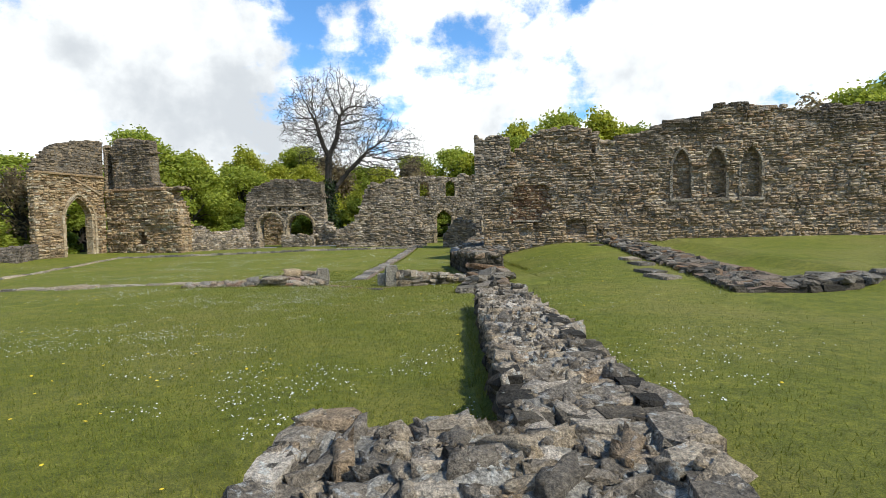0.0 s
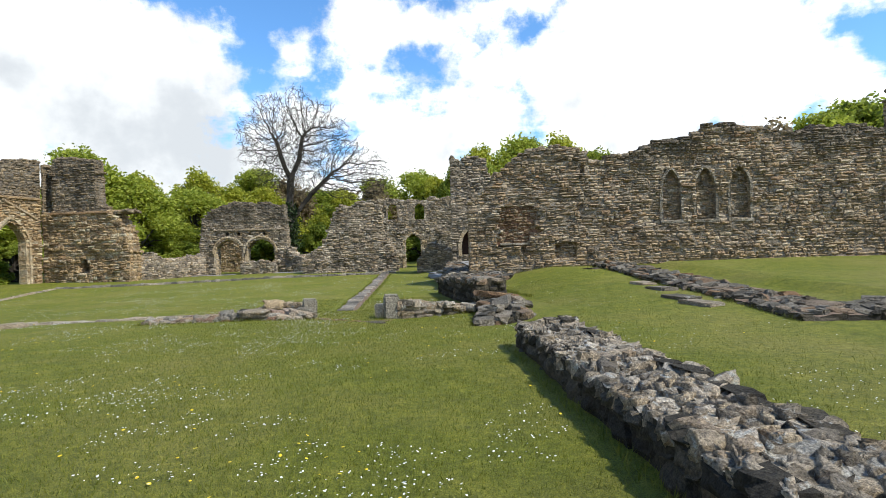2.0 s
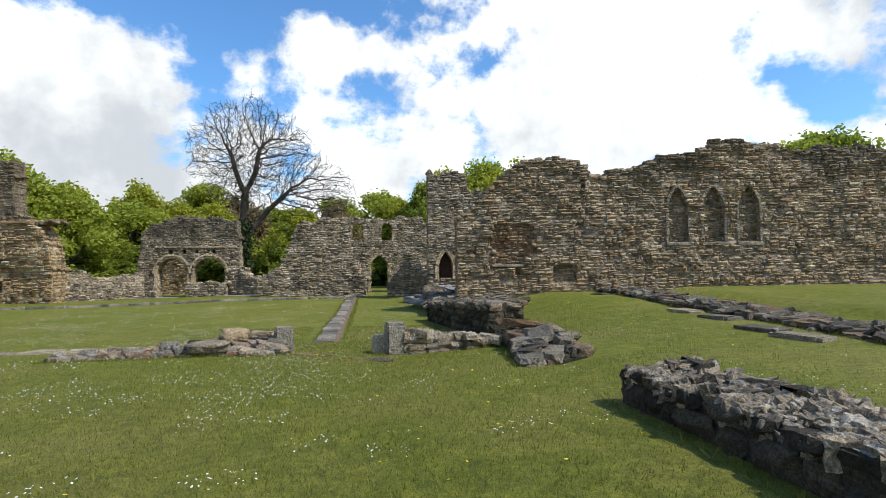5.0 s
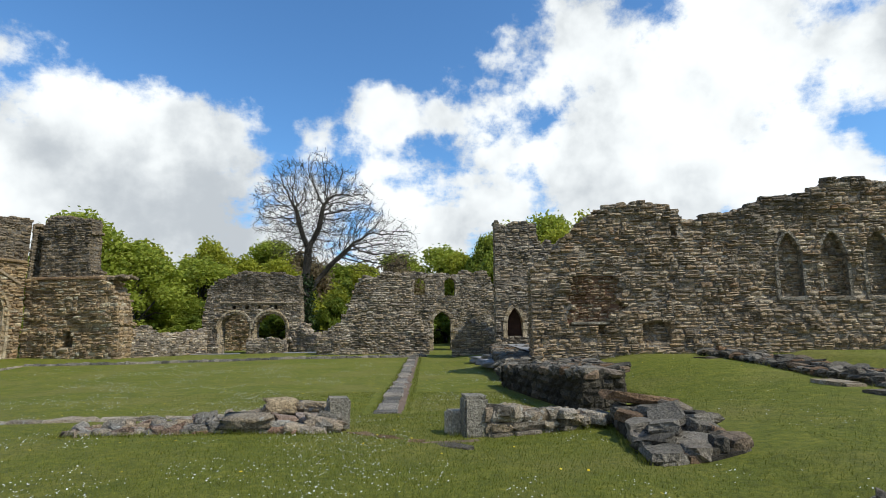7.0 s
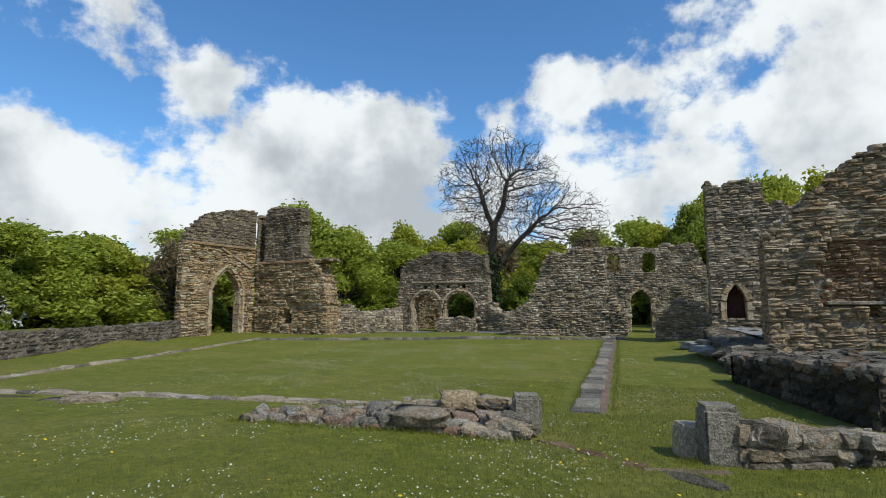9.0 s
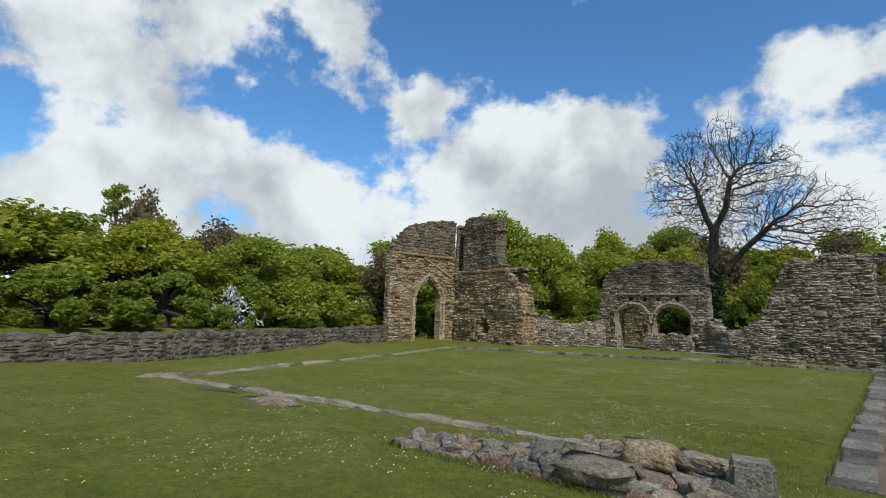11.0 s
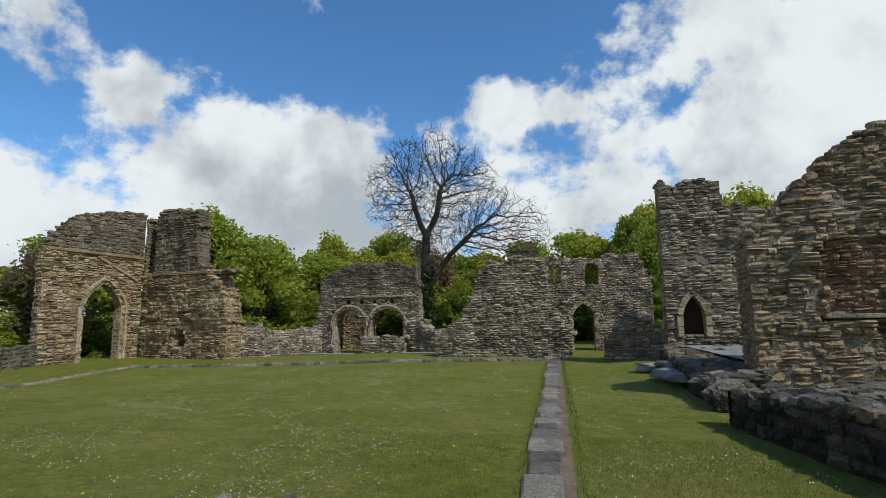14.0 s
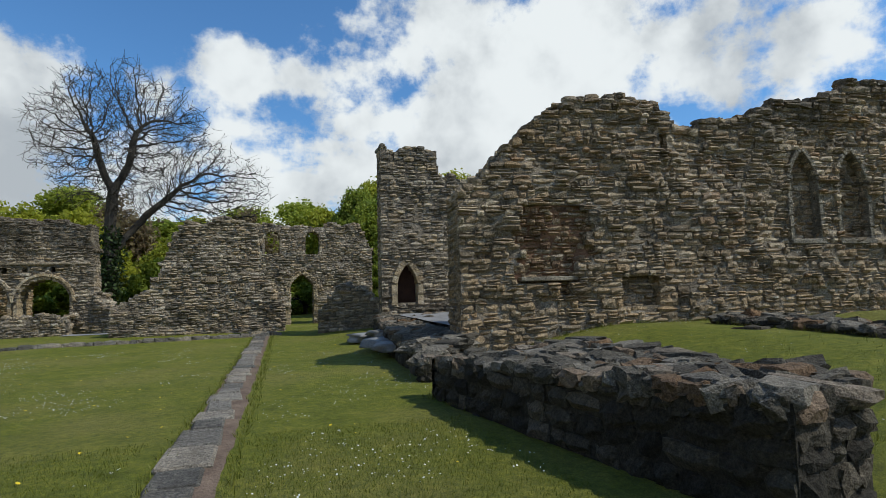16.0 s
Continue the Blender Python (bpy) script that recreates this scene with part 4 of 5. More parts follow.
for i, (x, y, z, w) in enumerate(((1.0, 32.6, 0.12, 1.2), (1.5, 32.0, 0.26, 1.2), (1.9, 31.3, 0.38, 1.3), (1.0, 30.3, 0.12, 1.1), (0.9, 29.0, 0.1, 0.9))):
    slab("step_slab", x, y, z, (w, 0.7, 0.2), 35 + 8 * i, M_PAVING, "worn pale stone step at the platform edge", "step", "steps before the tower", 2)
for i in range(26):
    x, y = 0.75 + 1.1 * rng.random() + 0.04 * i, 24.3 + 0.24 * i
    slab("boulder", float(x), float(y), ground_height(x, y) - 0.04, (float(rng.uniform(0.3, 0.7)), float(rng.uniform(0.3, 0.6)), float(rng.uniform(0.14, 0.4))), float(rng.uniform(0, 180)), M_DARK if i % 3 else M_TOPDARK,
         "tumbled dark stone before the tall wall", group="tumbled stones before the tall wall", shape=2)


# ---- kerbs, path and paving ----
def kerb(name, a, b, width, rise, label, piece=(0.35, 0.9), mat=None, height=None):
    a, b = Vector((*a, 0)), Vector((*b, 0))
    along = (b - a).normalized()
    body = tagged(new(name), label, "kerb", kind="structure")
    pieces = Pieces()
    s, total = 0.0, (b - a).length
    while s < total:
        ln = float(rng.uniform(*piece))
        p = a + along * (s + ln / 2) + Vector((-along.y, along.x, 0)) * float(rng.normal(0, width * 0.08))
        h = float(rng.uniform(0.75, 1.2)) * rise
        p.z = ground_height(p.x, p.y) + h - 0.12
        m = Matrix.Translation(p) @ Euler((float(rng.normal(0, 0.05)), float(rng.normal(0, 0.04)), math.atan2(along.y, along.x) + float(rng.normal(0, 0.05)))).to_matrix().to_4x4()
        pieces.add("lump", m, (ln * 1.05, width * float(rng.uniform(0.8, 1.15)), 0.24), mat or M_TOP, p.length)
        s += ln
    pieces.build(body, 300)
    return body


kerb("kerb_1", (-17.2, 17.2), (-5.0, 17.95), 0.30, 0.07, "flat grey kerb stones edging the lawn")
kerb("kerb_2", (-21.4, 35.2), (-17.2, 17.2), 0.28, 0.08, "grey kerb stones edging the lawn")
kerb("kerb_3", (-21.4, 35.4), (-2.2, 37.75), 0.26, 0.13, "low upright kerb stones across the lawn", piece=(0.2, 0.5), mat=M_PATH)
kerb("kerb_4", (-3.4, 15.75), (-2.2, 14.8), 0.24, 0.02, "flat grey stones sunk in the grass", piece=(0.4, 0.8), mat=M_TOPDARK)
kerb("kerb_5", (-3.0, 37.75), (-1.7, 37.95), 0.4, 0.16, "short row of kerb stones closing the path", piece=(0.25, 0.5))
for i in range(7):
    slab("kerb_stub", -5.9 + 0.13 * i, 17.95 + 0.02 * (i % 2), -0.15, (0.1, 0.25, float(rng.uniform(0.2, 0.3))), 4, M_TOP, "small upright slab set in the kerb", "stone", "upright kerb slabs", 1)


def strip(name, a, b, width, lift, mat, label, wave=0.06, category="path"):
    """A thin strip of bare ground along a line, following the lie of the land."""
    a, b = Vector((*a, 0)), Vector((*b, 0))
    along = (b - a).normalized()
    side = Vector((-along.y, along.x, 0))
    n = int((b - a).length / 0.25) + 1
    vs, fs = [], []
    for i in range(n + 1):
        p = a.lerp(b, i / n)
        l = width / 2 + wave * noise.noise((i * 0.37, width, 0))
        r2 = width / 2 + wave * noise.noise((i * 0.41, width, 7))
        for k in (-1, -0.33, 0.33, 1):
            q = p + side * (l * k if k > 0 else r2 * k)
            vs.append((q.x, q.y, ground_height(q.x, q.y) + lift - (0.03 if abs(k) == 1 else 0)))
    for i in range(n):
        for k in range(3):
            c = i * 4 + k
            fs.append((c, c + 4, c + 5, c + 1))
    return tagged(mesh_object(name, vs, fs, mat, smooth=True), label, category, kind="structure")


strip("path_bed", (-2.88, 18.3), (-2.19, 37.6), 0.84, 0.015, M_EARTH, "red-brown earth and gravel beside the stone path")
strip("trench", (7.5, 12.0), (8.6, 24.0), 0.9, 0.012, M_EARTH, "bare brown earth in a shallow trench")
strip("worn_earth", (-1.5, 15.0), (-2.3, 14.8), 0.3, 0.006, M_EARTH, "patch of bare trodden earth", 0.2)
strip("paving_1", (-18.0, 45.3), (-14.0, 45.6), 1.3, 0.05, M_PAVING, "pale grey paved path before the arches")
strip("paving_2", (-10.8, 45.0), (-8.2, 44.2), 1.5, 0.05, M_PAVING, "pale grey paved path beside the arches")
bm = bmesh.new()
bmesh.ops.create_grid(bm, x_segments=8, y_segments=8, size=1.0)
for v in bm.verts:
    u, w = (v.co.x + 1) / 2, (v.co.y + 1) / 2
    v.co = Vector((2.3 + 0.1 * w + u * (0.9 + 1.8 * w), 28.2 + 6.4 * w, 0.72 + 0.12 * w + 0.02 * noise.noise((u * 5, w * 5, 1))))
me = bpy.data.meshes.new("paving_3")
bm.to_mesh(me)
bm.free()
me.materials.append(M_PAVING)
tagged(new("paving_3", me), "pale grey paved platform before the tower", "paving", kind="structure")
path = tagged(new("stone_path"), "line of worn flat stone slabs across the lawn", "path", kind="structure")
y = 18.3
while y < 37.5:
    ln = float(rng.uniform(0.35, 0.95))
    for half in range(1 if rng.random() < 0.6 else 2):
        k = (y - 18.3) / 19.2
        n_half = 1
        bm = bmesh.new()
        bmesh.ops.create_cube(bm, size=1.0)
        w = float(rng.uniform(0.34, 0.54))
        jolt = float(rng.uniform(-0.025, 0.02))
        step = 0.06 * noise.noise((y * 0.5, 3, 1))
        for v in bm.verts:
            x = -2.95 + 0.70 * k + v.co.x * w + float(rng.uniform(-0.03, 0.03))
            if half:
                x += 0.02
            v.co = Vector((x, y + ln / 2 + v.co.y * ln * 0.97 + float(rng.uniform(-0.02, 0.02)), ground_height(x, y + ln / 2) + 0.012 + step * 0.35 + jolt * 0.7 + v.co.z * 0.14 - 0.04 + float(rng.uniform(-0.01, 0.01))))
        bmesh.ops.bevel(bm, geom=bm.edges[:], offset=0.025, segments=1, affect="EDGES")
        if half == 0:
            part("slab", bm, M_PATH, path)
        else:
            bm.free()
    y += ln


# ---- trees ----
def leaf_cloud(name, lobes, count, size, mat, parent, seed):
    """A crown of small leaves, thick on the outside of uneven lobes."""
    r = np.random.default_rng(seed)
    vs, fs = [], []
    vol = np.array([l[3] ** 2 for l in lobes])
    for i in r.choice(len(lobes), count, p=vol / vol.sum()):
        x, y, z, rad, flat = lobes[i]
        d = r.normal(0, 1, 3)
        d /= np.linalg.norm(d)
        q = rad * r.uniform(0.25, 1.0) ** 0.6 * (1 + 0.4 * abs(r.normal(0, 0.5))) * (1 + 0.25 * noise.noise((d[0] * 2.2, d[1] * 2.2, d[2] * 2.2 + i)))
        c = np.array((x, y, z)) + d * q * np.array((1, 1, flat))
        a, b = r.normal(0, 1, 3), r.normal(0, 1, 3)
        a /= np.linalg.norm(a)
        b -= a * (a @ b)
        b /= np.linalg.norm(b)
        s = size * r.uniform(0.6, 1.4)
        k = len(vs)
        vs += [tuple(c - a * s), tuple(c + b * s * 0.55), tuple(c + a * s), tuple(c - b * s * 0.55)]
        fs.append((k, k + 1, k + 2, k + 3))
    return mesh_object(name, vs, fs, mat, parent)


def tube(vs, fs, pts, radii, sides=5):
    k0 = len(vs)
    for i, (p, rad) in enumerate(zip(pts, radii)):
        d = (pts[min(i + 1, len(pts) - 1)] - pts[max(i - 1, 0)]).normalized()
        x = d.orthogonal().normalized()
        y = d.cross(x)
        for j in range(sides):
            a = 2 * math.pi * j / sides
            vs.append(tuple(p + x * (rad * math.cos(a)) + y * (rad * math.sin(a))))
    for i in range(len(pts) - 1):
        for j in range(sides):
            a, b = k0 + i * sides + j, k0 + i * sides + (j + 1) % sides
            fs.append((a, b, b + sides, a + sides))


def leafy_tree(height, spread, mat, seed, label, trunk=0.28, count=5200, low=0.28, leaf=0.2, name="tree"):
    r = random.Random(seed)
    body = new(name)
    tagged(body, label, "tree", "trees round the ruins")
    vs, fs = [], []
    tube(vs, fs, [Vector((0, 0, -0.3)), Vector((0.1, 0, height * 0.3)), Vector((0.0, 0.2, height * 0.75))], [trunk, trunk * 0.8, trunk * 0.25], 8)
    lobes = []
    for i in range(46):
        a, k = r.uniform(0, 6.28), low + (0.96 - low) * r.random() ** 0.8
        w = math.sin(min(1.0, (1.04 - k) * 1.5) * 1.57) * spread * math.sqrt(r.uniform(0.12, 1.0)) * r.uniform(0.85, 1.08)
        p = Vector((math.cos(a) * w, math.sin(a) * w, height * k))
        lobes.append((*p, height * r.uniform(0.06, 0.125), r.uniform(0.8, 1.15)))
        if i % 2:
            continue
        tube(vs, fs, [Vector((0, 0, height * r.uniform(0.2, 0.45))), p * 0.6 + Vector((0, 0, height * 0.16)), p], [trunk * 0.4, trunk * 0.22, 0.03], 5)
    lobes.append((0, 0, height * 0.88, height * 0.10, 0.8))
    mesh_object("trunk", vs, fs, M_BARK, body)
    leaf_cloud("crown", lobes, count, leaf, mat, body, seed)
    return body


def bare_tree():
    """Branches grow towards points scattered through the crown; each limb is as thick as what it carries."""
    body = tagged(new("tree"), "tall bare branching tree with an ivy-clad trunk", "tree", "trees round the ruins")
    r = np.random.default_rng(11)
    crown = []
    for cx, cy, cz, rx, ry, rz, count in ((0.0, 0, 11.9, 4.8, 4.0, 4.9, 5200), (2.8, 0, 10.9, 4.3, 3.4, 4.0, 2200), (5.8, 0.2, 8.8, 3.9, 2.8, 2.7, 2200)):
        d = r.normal(0, 1, (count, 3))
        d /= np.linalg.norm(d, axis=1)[:, None]
        q = r.uniform(0.05, 1.0, count) ** 0.42 * (1 + 0.13 * np.sin(d[:, 0] * 7 + cx) * np.cos(d[:, 2] * 6))
        crown.append(np.array((cx, cy, cz)) + d * q[:, None] * np.array((rx, ry, rz)))
    crown = np.concatenate(crown)
    nodes, parent = [], []

    def stem(points, root):
        last = root
        for a, b in zip(points, points[1:]):
            n = max(1, int((Vector(b) - Vector(a)).length / 0.35))
            for i in range(n):
                nodes.append(np.array(Vector(a).lerp(Vector(b), (i + 1) / n)) + r.normal(0, 0.025, 3))
                parent.append(last)
                last = len(nodes) - 1
        return last

    nodes.append(np.array((0.0, 0.0, -0.3)))
    parent.append(-1)
    fork = stem([(0, 0, -0.3), (0.05, 0, 4), (0.0, 0, 7.0), (0.1, 0, 8.4)], 0)
    stem([(0.1, 0, 8.4), (0.9, 0.2, 10.4), (1.3, 0, 12.4)], fork)
    stem([(0.1, 0, 8.4), (-0.6, -0.2, 10.2), (-1.2, 0.1, 12.2)], fork)
    stem([(0.0, 0, 4.3), (0.9, 0.3, 5.8), (2.2, 0.3, 7.3), (3.4, 0.3, 8.5)], 13)
    step, reach, kill = 0.28, 3.4, 0.42
    near_d, near_i = np.full(len(crown), 1e9), np.zeros(len(crown), int)
    done = 0
    for _ in range(90):
        fresh = np.array(nodes[done:])
        if len(fresh) == 0:
            break
        dist = np.linalg.norm(crown[:, None, :] - fresh[None], axis=2)
        best = dist.argmin(axis=1)
        low = dist[np.arange(len(crown)), best]
        closer = low < near_d
        near_d[closer], near_i[closer] = low[closer], best[closer] + done
        done = len(nodes)
        keep = near_d > kill
        crown, near_d, near_i = crown[keep], near_d[keep], near_i[keep]
        pull = collections.defaultdict(lambda: np.zeros(3))
        for p, d, i in zip(crown, near_d, near_i):
            if d < reach:
                pull[i] += (p - nodes[i]) / d
        for i, d in pull.items():
            d = d / (np.linalg.norm(d) + 1e-6) + r.normal(0, 0.22, 3) + (0, 0, 0.05)
            nodes.append(nodes[i] + d / np.linalg.norm(d) * step)
            parent.append(i)
    load = np.zeros(len(nodes))
    kids = np.bincount([p for p in parent if p >= 0], minlength=len(nodes))
    rad = np.zeros(len(nodes))
    for i in range(len(nodes) - 1, 0, -1):
        if kids[i] == 0:
            load[i] = 0.0135 ** 2.08
        rad[i] = min(load[i] ** (1 / 2.08), 0.44)
        load[parent[i]] += load[i]
    rad[0] = 0.5
    vs, fs = [], []
    for i in range(1, len(nodes)):
        a, b = Vector(nodes[parent[i]]), Vector(nodes[i])
        r0 = min(rad[parent[i]], rad[i] * 1.25)
        tube(vs, fs, [a, b], [r0, rad[i]], 8 if rad[i] > 0.1 else 5 if rad[i] > 0.04 else 3)
        if kids[i] == 0 or rad[i] < 0.03 and r.random() < 0.5:
            for _ in range(2):
                d = (b - a).normalized() + Vector(r.normal(0, 0.55, 3)) + Vector((0, 0, 0.1))
                m = b + d.normalized() * float(r.uniform(0.2, 0.4))
                e = m + (d + Vector(r.normal(0, 0.4, 3))).normalized() * float(r.uniform(0.15, 0.35))
                tube(vs, fs, [b, m, e], [0.014, 0.012, 0.009], 3)
    mesh_object("trunk", vs, fs, M_BARK, body)
    leaf_cloud("ivy", [(0, 0, z, 0.85, 1.4) for z in (0.6, 1.6, 2.6, 3.6, 4.6)] + [(0.1, 0, 5.6, 0.6, 1.2)], 2600, 0.13, M_IVY, body, 5)
    body.matrix_world = Matrix.Translation((-11.2, 53.4, 0))
    return body


bare_tree()

KINDS = {}
for key, h, w, mat, seed, label, low, n in (
        ("oak", 9.0, 3.6, M_LEAF, 1, "broad leafy tree in fresh spring green", 0.10, 18000), ("ash", 8.2, 3.4, M_LEAFDARK, 2, "dense dark green leafy tree", 0.08, 18000),
        ("lime", 7.5, 3.2, M_LEAFYEL, 3, "light yellow-green leafy tree", 0.10, 16000), ("thin", 7.5, 3.0, M_LEAFBRONZE, 4, "thin brownish tree just coming into leaf", 0.3, 3800),
        ("bush", 3.0, 2.2, M_LEAFDARK, 6, "dark green bush below the trees", 0.02, 10000), ("blossom", 3.0, 1.5, M_BLOSSOM, 8, "white flowering hawthorn bush", 0.1, 700)):
    src = leafy_tree(h, w, mat, seed, label, count=n, low=low, leaf=0.10 if key in ("bush", "blossom") else 0.14)
    KINDS[key] = (src, h, w)
first = {"oak": (-29.8, 53.4, 11.0, 5.0), "ash": (6.6, 66.0, 11.2, 3.2), "lime": (-25.3, 68.8, 11.0, 4.6), "thin": (-38.1, 30.2, 7.0, 3.2), "bush": (-29.6, 26.8, 2.8, 2.3), "blossom": (-28.2, 25.4, 2.2, 1.1)}
for key, (x, y, h, w) in first.items():
    src, h0, w0 = KINDS[key]
    src.scale = (w / w0, w / w0, h / h0)
    src.location = (x, y, ground_height(x, y) - 0.1)
for key in KINDS:
    src, h0, w0 = KINDS[key]
    KINDS[key] = (src, h0 * src.scale.z, w0 * src.scale.x)


def plant(key, x, y, h, w, turn):
    src, h0, w0 = KINDS[key]
    ob = copy_thing(src, pose(x, y, ground_height(x, y) - 0.1, 0, 0, turn))
    ob.scale = (src.scale.x * w / w0, src.scale.y * w / w0, src.scale.z * h / h0)


for i, (key, x, y, h, w) in enumerate((
        ("oak", -26.0, 54.5, 9.4, 3.6), ("lime", -20.9, 66.2, 9.6, 4.0), ("oak", -19.0, 72.9, 12.6, 4.4), ("oak", -26.2, 60.5, 7.6, 4.0), ("ash", -11.2, 74.4, 9.4, 5.0), ("lime", -7.0, 66.0, 8.2, 3.6),
        ("lime", -14.5, 62.0, 6.5, 3.0), ("oak", 1.9, 74.8, 11.3, 4.6), ("oak", -3.5, 74.0, 10.4, 4.4), ("ash", 8.5, 62.0, 10.6, 3.0), ("lime", 12.0, 56.8, 10.3, 3.0), ("lime", 13.0, 88.0, 16.4, 5.0),
        ("oak", 19.5, 90.0, 18.3, 6.0), ("thin", 23.7, 34.9, 8.5, 2.6), ("oak", 28.3, 36.6, 9.4, 3.4), ("ash", 36.8, 42.6, 12.0, 4.6), ("ash", 29.4, 28.6, 9.0, 3.0), ("oak", 35.0, 30.0, 11.0, 4.0),
        ("lime", -36.3, 17.5, 6.3, 4.2), ("ash", -39.6, 21.2, 6.9, 3.8), ("lime", -33.0, 23.7, 6.2, 3.0), ("oak", -31.0, 28.4, 5.8, 2.6), ("oak", -32.0, 32.4, 6.5, 3.6), ("lime", -32.0, 34.5, 6.4, 2.6), ("thin", -30.0, 38.5, 6.8, 2.6),
        ("lime", -33.5, 12.5, 7.6, 3.8), ("oak", -34.0, 6.5, 8.0, 4.0), ("ash", -36.0, 0.0, 9.0, 4.4), ("thin", -41.0, 26.0, 9.6, 2.4), ("ash", -36.5, 38.0, 7.5, 4.0), ("ash", -40.0, 32.0, 8.0, 4.0), ("oak", -36.0, 46.0, 9.0, 4.2),
        ("ash", -33.0, 60.0, 9.0, 4.2), ("ash", -16.0, 80.0, 8.0, 5.0), ("ash", -24.0, 78.0, 8.0, 5.0), ("ash", -5.0, 84.0, 9.0, 5.0), ("ash", 4.0, 86.0, 9.0, 5.0), ("ash", -33.0, 70.0, 8.0, 5.0),
        ("oak", -23.0, 62.0, 9.0, 4.0), ("lime", -30.0, 64.0, 10.0, 4.0), ("thin", -14.5, 70.0, 10.5, 4.2), ("lime", -16.5, 66.0, 9.6, 3.4), ("thin", -4.0, 68.0, 9.5, 3.6), ("lime", 4.0, 70.0, 9.8, 3.4), ("oak", -33.5, 49.0, 8.5, 3.4), ("lime", 26.5, 92.0, 18.4, 6.0), ("ash", 34.0, 94.0, 17.0, 6.0),
        ("bush", -30.5, 31.0, 2.8, 2.2), ("bush", -28.0, 22.0, 2.8, 2.6), ("bush", -28.5, 18.0, 2.8, 2.6), ("bush", -28.5, 13.5, 2.8, 2.6), ("bush", -28.5, 9.0, 2.8, 2.6), ("bush", -29.0, 4.0, 2.8, 2.6), ("bush", -32.0, 36.5, 3.0, 2.4),
        ("bush", -31.0, 40.5, 3.0, 2.8), ("bush", -30.5, 45.5, 3.4, 2.8), ("bush", -21.5, 56.0, 3.2, 2.8), ("bush", -17.5, 56.5, 3.0, 2.8), ("bush", -13.5, 58.0, 3.4, 3.0), ("bush", -8.6, 55.0, 4.2, 2.4), ("bush", -25.0, 49.5, 3.0, 2.6),
        ("bush", -5.5, 57.0, 3.6, 2.8), ("bush", -2.5, 66.0, 3.0, 3.0), ("bush", 1.5, 67.5, 3.0, 3.2), ("bush", 6.0, 58.0, 4.0, 2.6), ("lime", -8.5, 56.5, 5.0, 2.0), ("blossom", -28.6, 26.6, 2.0, 0.9), ("ash", 6.0, 57.0, 8.6, 2.6), ("bush", 5.5, 53.5, 3.6, 1.8), ("ash", 10.0, 60.0, 9.0, 3.0), ("lime", -44.0, 12.0, 8.0, 4.0), ("bush", 13.0, 62.0, 4.0, 3.0))):
    h *= 0.88 if x < -28 and y < 50 else 0.93 if -30 < x < -15 and y < 75 else 1.0
    plant(key, x, y, h, w * (1.25 if key in ("oak", "ash", "lime") else 1.1), 47 * i)


# ---- pine beyond the wood ----
def pine(x, y, h):
    body = tagged(new("tree"), "dark slender pine above the wood", "tree", "trees round the ruins")
    vs, fs = [], []
    tube(vs, fs, [Vector((0, 0, 0)), Vector((0.1, 0, h * 0.5)), Vector((0, 0, h))], [0.22, 0.15, 0.03], 6)
    lobes = []
    for i in range(9):
        a, k = 2.4 * i, 0.62 + 0.04 * i
        w = (1.02 - k) * 3.2
        p = Vector((math.cos(a) * w, math.sin(a) * w, h * k))
        tube(vs, fs, [Vector((0, 0, h * (k - 0.02))), p], [0.06, 0.02], 4)
        lobes.append((*p, 0.55, 0.6))
    mesh_object("trunk", vs, fs, M_BARK, body)
    leaf_cloud("crown", lobes, 1500, 0.12, M_LEAFDARK, body, 31)
    body.location = (x, y, ground_height(x, y))


pine(-42.6, 25.0, 9.3)


# ---- grass blades and flowers ----
def blocked(x, y):
    if 0.2 < x < 1.5 and 2.1 < y < 11.0 or -1.3 < x < 1.4 and 2.1 < y < 3.8:
        return True
    if -3.4 < x < -1.7 and y > 18.2 and abs(x + 2.92 - 0.035 * (y - 18.3)) < 0.55:
        return True
    return -7.7 < x < -3.4 and 15.7 < y < 16.8 or 0.3 < x < 2.6 and 13.3 < y < 23.2 and x > 0.3 + (y < 18) * 0.0


def build_blades():
    r = np.random.default_rng(21)
    vs, fs = [], []
    lx = np.interp
    while len(fs) < 150000:
        y = r.uniform(-1.0, 22.0)
        cx = float(lx(y, (0, 3.6, 9, 15, 22), (0, -2, -2.7, -2.4, -1.5)))
        x = cx + r.normal(0, 3.2)
        if blocked(x, y):
            continue
        h = r.uniform(0.02, 0.045) * (1.6 if 1.2 < x < 1.6 and 3 < y < 11 else 1.0)
        a = r.uniform(0, 6.28)
        z = ground_height(x, y)
        dx, dy = math.cos(a) * 0.004, math.sin(a) * 0.004
        k = len(vs)
        vs += [(x - dx, y - dy, z - 0.004), (x + dx, y + dy, z - 0.004), (x + r.normal(0, 0.016), y + r.normal(0, 0.016), z + h)]
        fs.append((k, k + 1, k + 2))
    tagged(mesh_object("grass", vs, fs, M_BLADE), "short mown grass blades", "grass", kind="stuff")


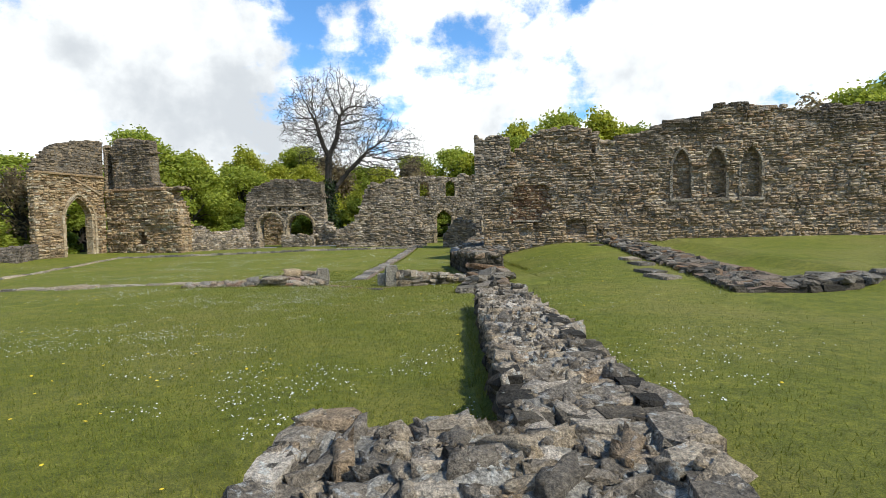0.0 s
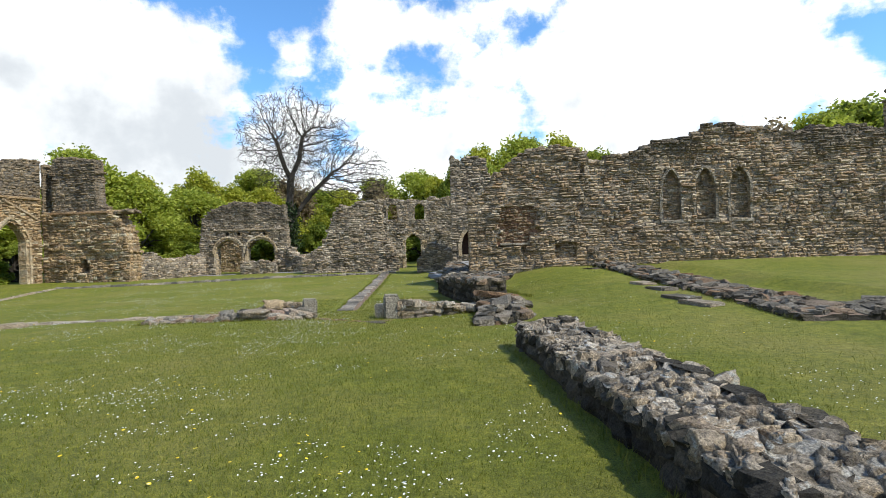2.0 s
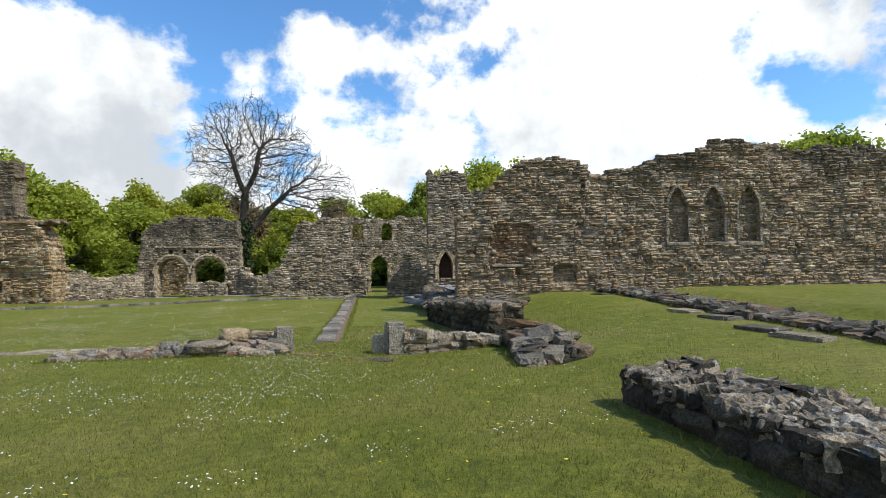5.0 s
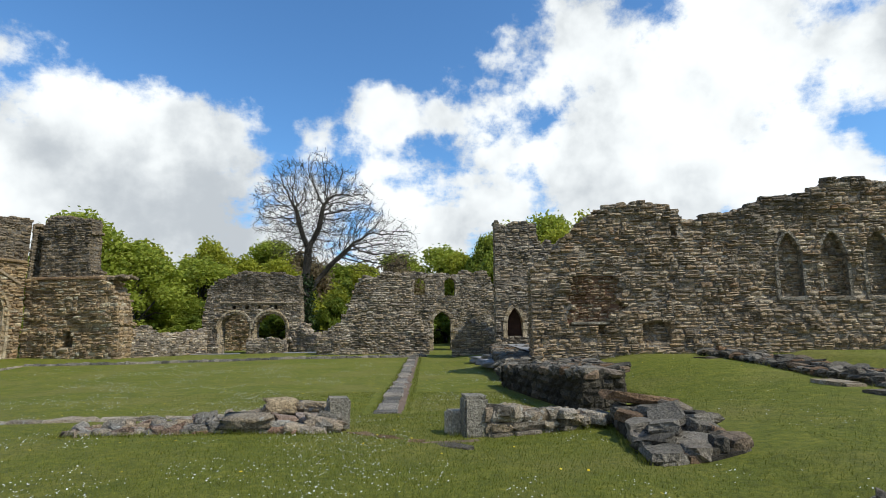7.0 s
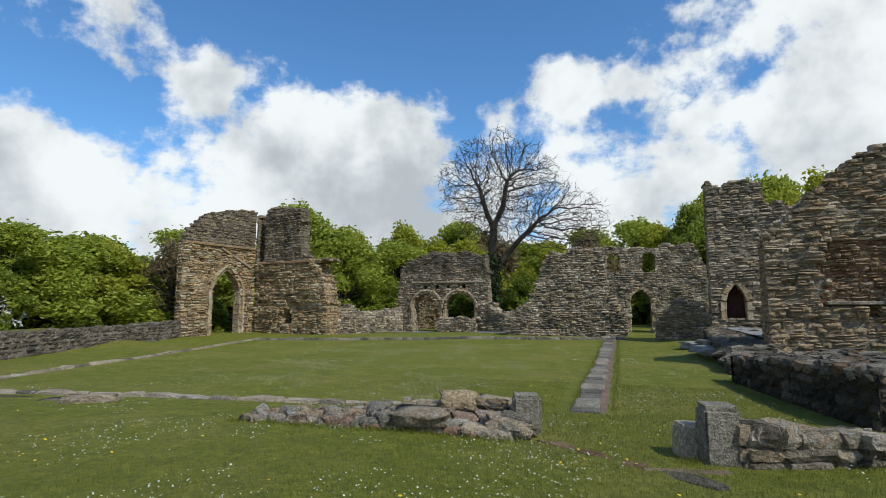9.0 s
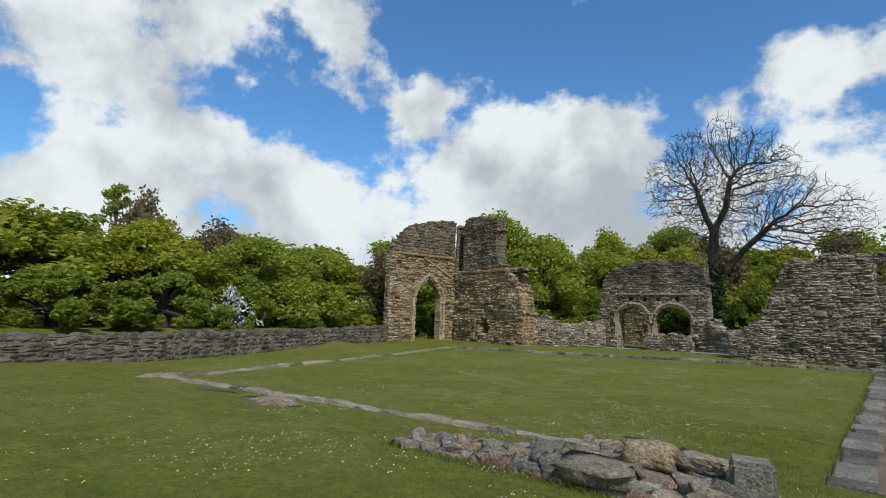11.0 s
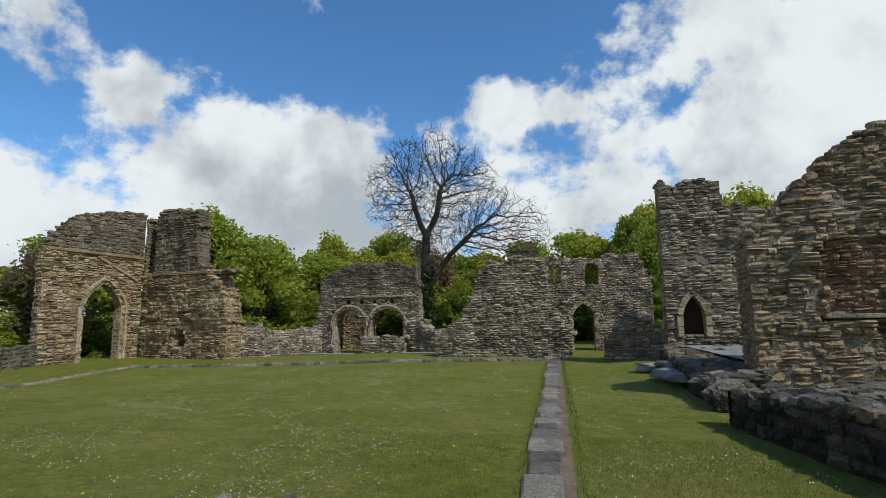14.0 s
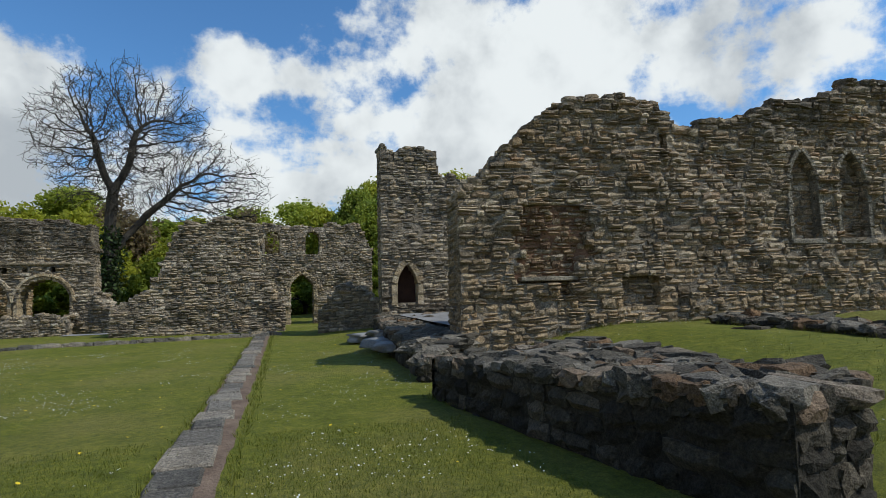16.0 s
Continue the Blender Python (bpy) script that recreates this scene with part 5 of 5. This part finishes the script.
def build_flowers(name, mat, count, size, label, seed, bunch):
    r = np.random.default_rng(seed)
    vs, fs = [], []
    n = 0
    while n < count:
        y = r.uniform(0.5, 34.0)
        x = float(np.interp(y, (0, 4, 9, 15, 34), (0.5, -1.5, -3.5, -5, -8))) + r.normal(0, 1) * (2.6 + y * 0.13)
        if blocked(x, y) or noise.noise((x * 0.42, y * 0.42, seed)) + 0.6 * noise.noise((x * 1.7, y * 1.7, seed + 4)) < bunch:
            continue
        s = size * r.uniform(0.7, 1.25)
        z = ground_height(x, y) + r.uniform(0.02, 0.045)
        a0, tilt = r.uniform(0, 6.28), r.normal(0, 0.25, 2)
        k = len(vs)
        vs.append((x, y, z + 0.004))
        for j in range(7):
            a = a0 + j * 2 * math.pi / 7
            vs.append((x + s * math.cos(a), y + s * math.sin(a), z + s * (tilt[0] * math.cos(a) + tilt[1] * math.sin(a))))
        fs += [(k, k + 1 + j, k + 1 + (j + 1) % 7) for j in range(7)]
        n += 1
    tagged(mesh_object(name, vs, fs, mat), label, "flowers", kind="stuff")


def build_edge_grass():
    """Longer uncut grass where the mower cannot reach, along the wall feet."""
    r = np.random.default_rng(33)
    vs, fs = [], []
    lines = (((1.46, 3.4), (1.5, 10.9), 3000), ((0.24, 3.8), (0.42, 10.9), 700), ((-1.2, 2.2), (-1.05, 3.7), 300), ((-1.9, 15.2), (0.8, 15.85), 700), ((0.2, 13.3), (0.75, 16.0), 500), ((1.55, 18.3), (0.2, 23.3), 600),
             ((2.8, 18.6), (2.5, 22.5), 900), ((-7.7, 15.6), (-3.6, 15.6), 900), ((5.6, 10.8), (7.0, 24.5), 900), ((3.4, 26.0), (21.0, 23.75), 2600), ((-3.2, 18.4), (-2.5, 37.5), 1400), ((-2.5, 18.4), (-1.8, 37.5), 1400))
    for a, b, count in lines:
        for _ in range(count):
            k = r.random()
            x = a[0] + (b[0] - a[0]) * k + r.normal(0, 0.045)
            y = a[1] + (b[1] - a[1]) * k + r.normal(0, 0.045)
            h = r.uniform(0.04, 0.13) * (0.6 + 0.8 * abs(noise.noise((x * 2, y * 2, 5))))
            z = ground_height(x, y)
            t = r.uniform(0, 6.28)
            dx, dy = math.cos(t) * 0.006, math.sin(t) * 0.006
            n = len(vs)
            vs += [(x - dx, y - dy, z - 0.01), (x + dx, y + dy, z - 0.01), (x + r.normal(0, 0.04), y + r.normal(0, 0.04), z + h)]
            fs.append((n, n + 1, n + 2))
    tagged(mesh_object("long_grass", vs, fs, M_BLADE), "longer uncut grass along the wall feet", "grass", kind="stuff")


build_blades()
build_edge_grass()
build_flowers("daisies", M_PETAL, 9500, 0.0085, "small white daisies scattered in the lawn", 3, 0.12)
build_flowers("dandelions", M_YELLOW, 500, 0.015, "yellow dandelions scattered in the lawn", 9, 0.0)
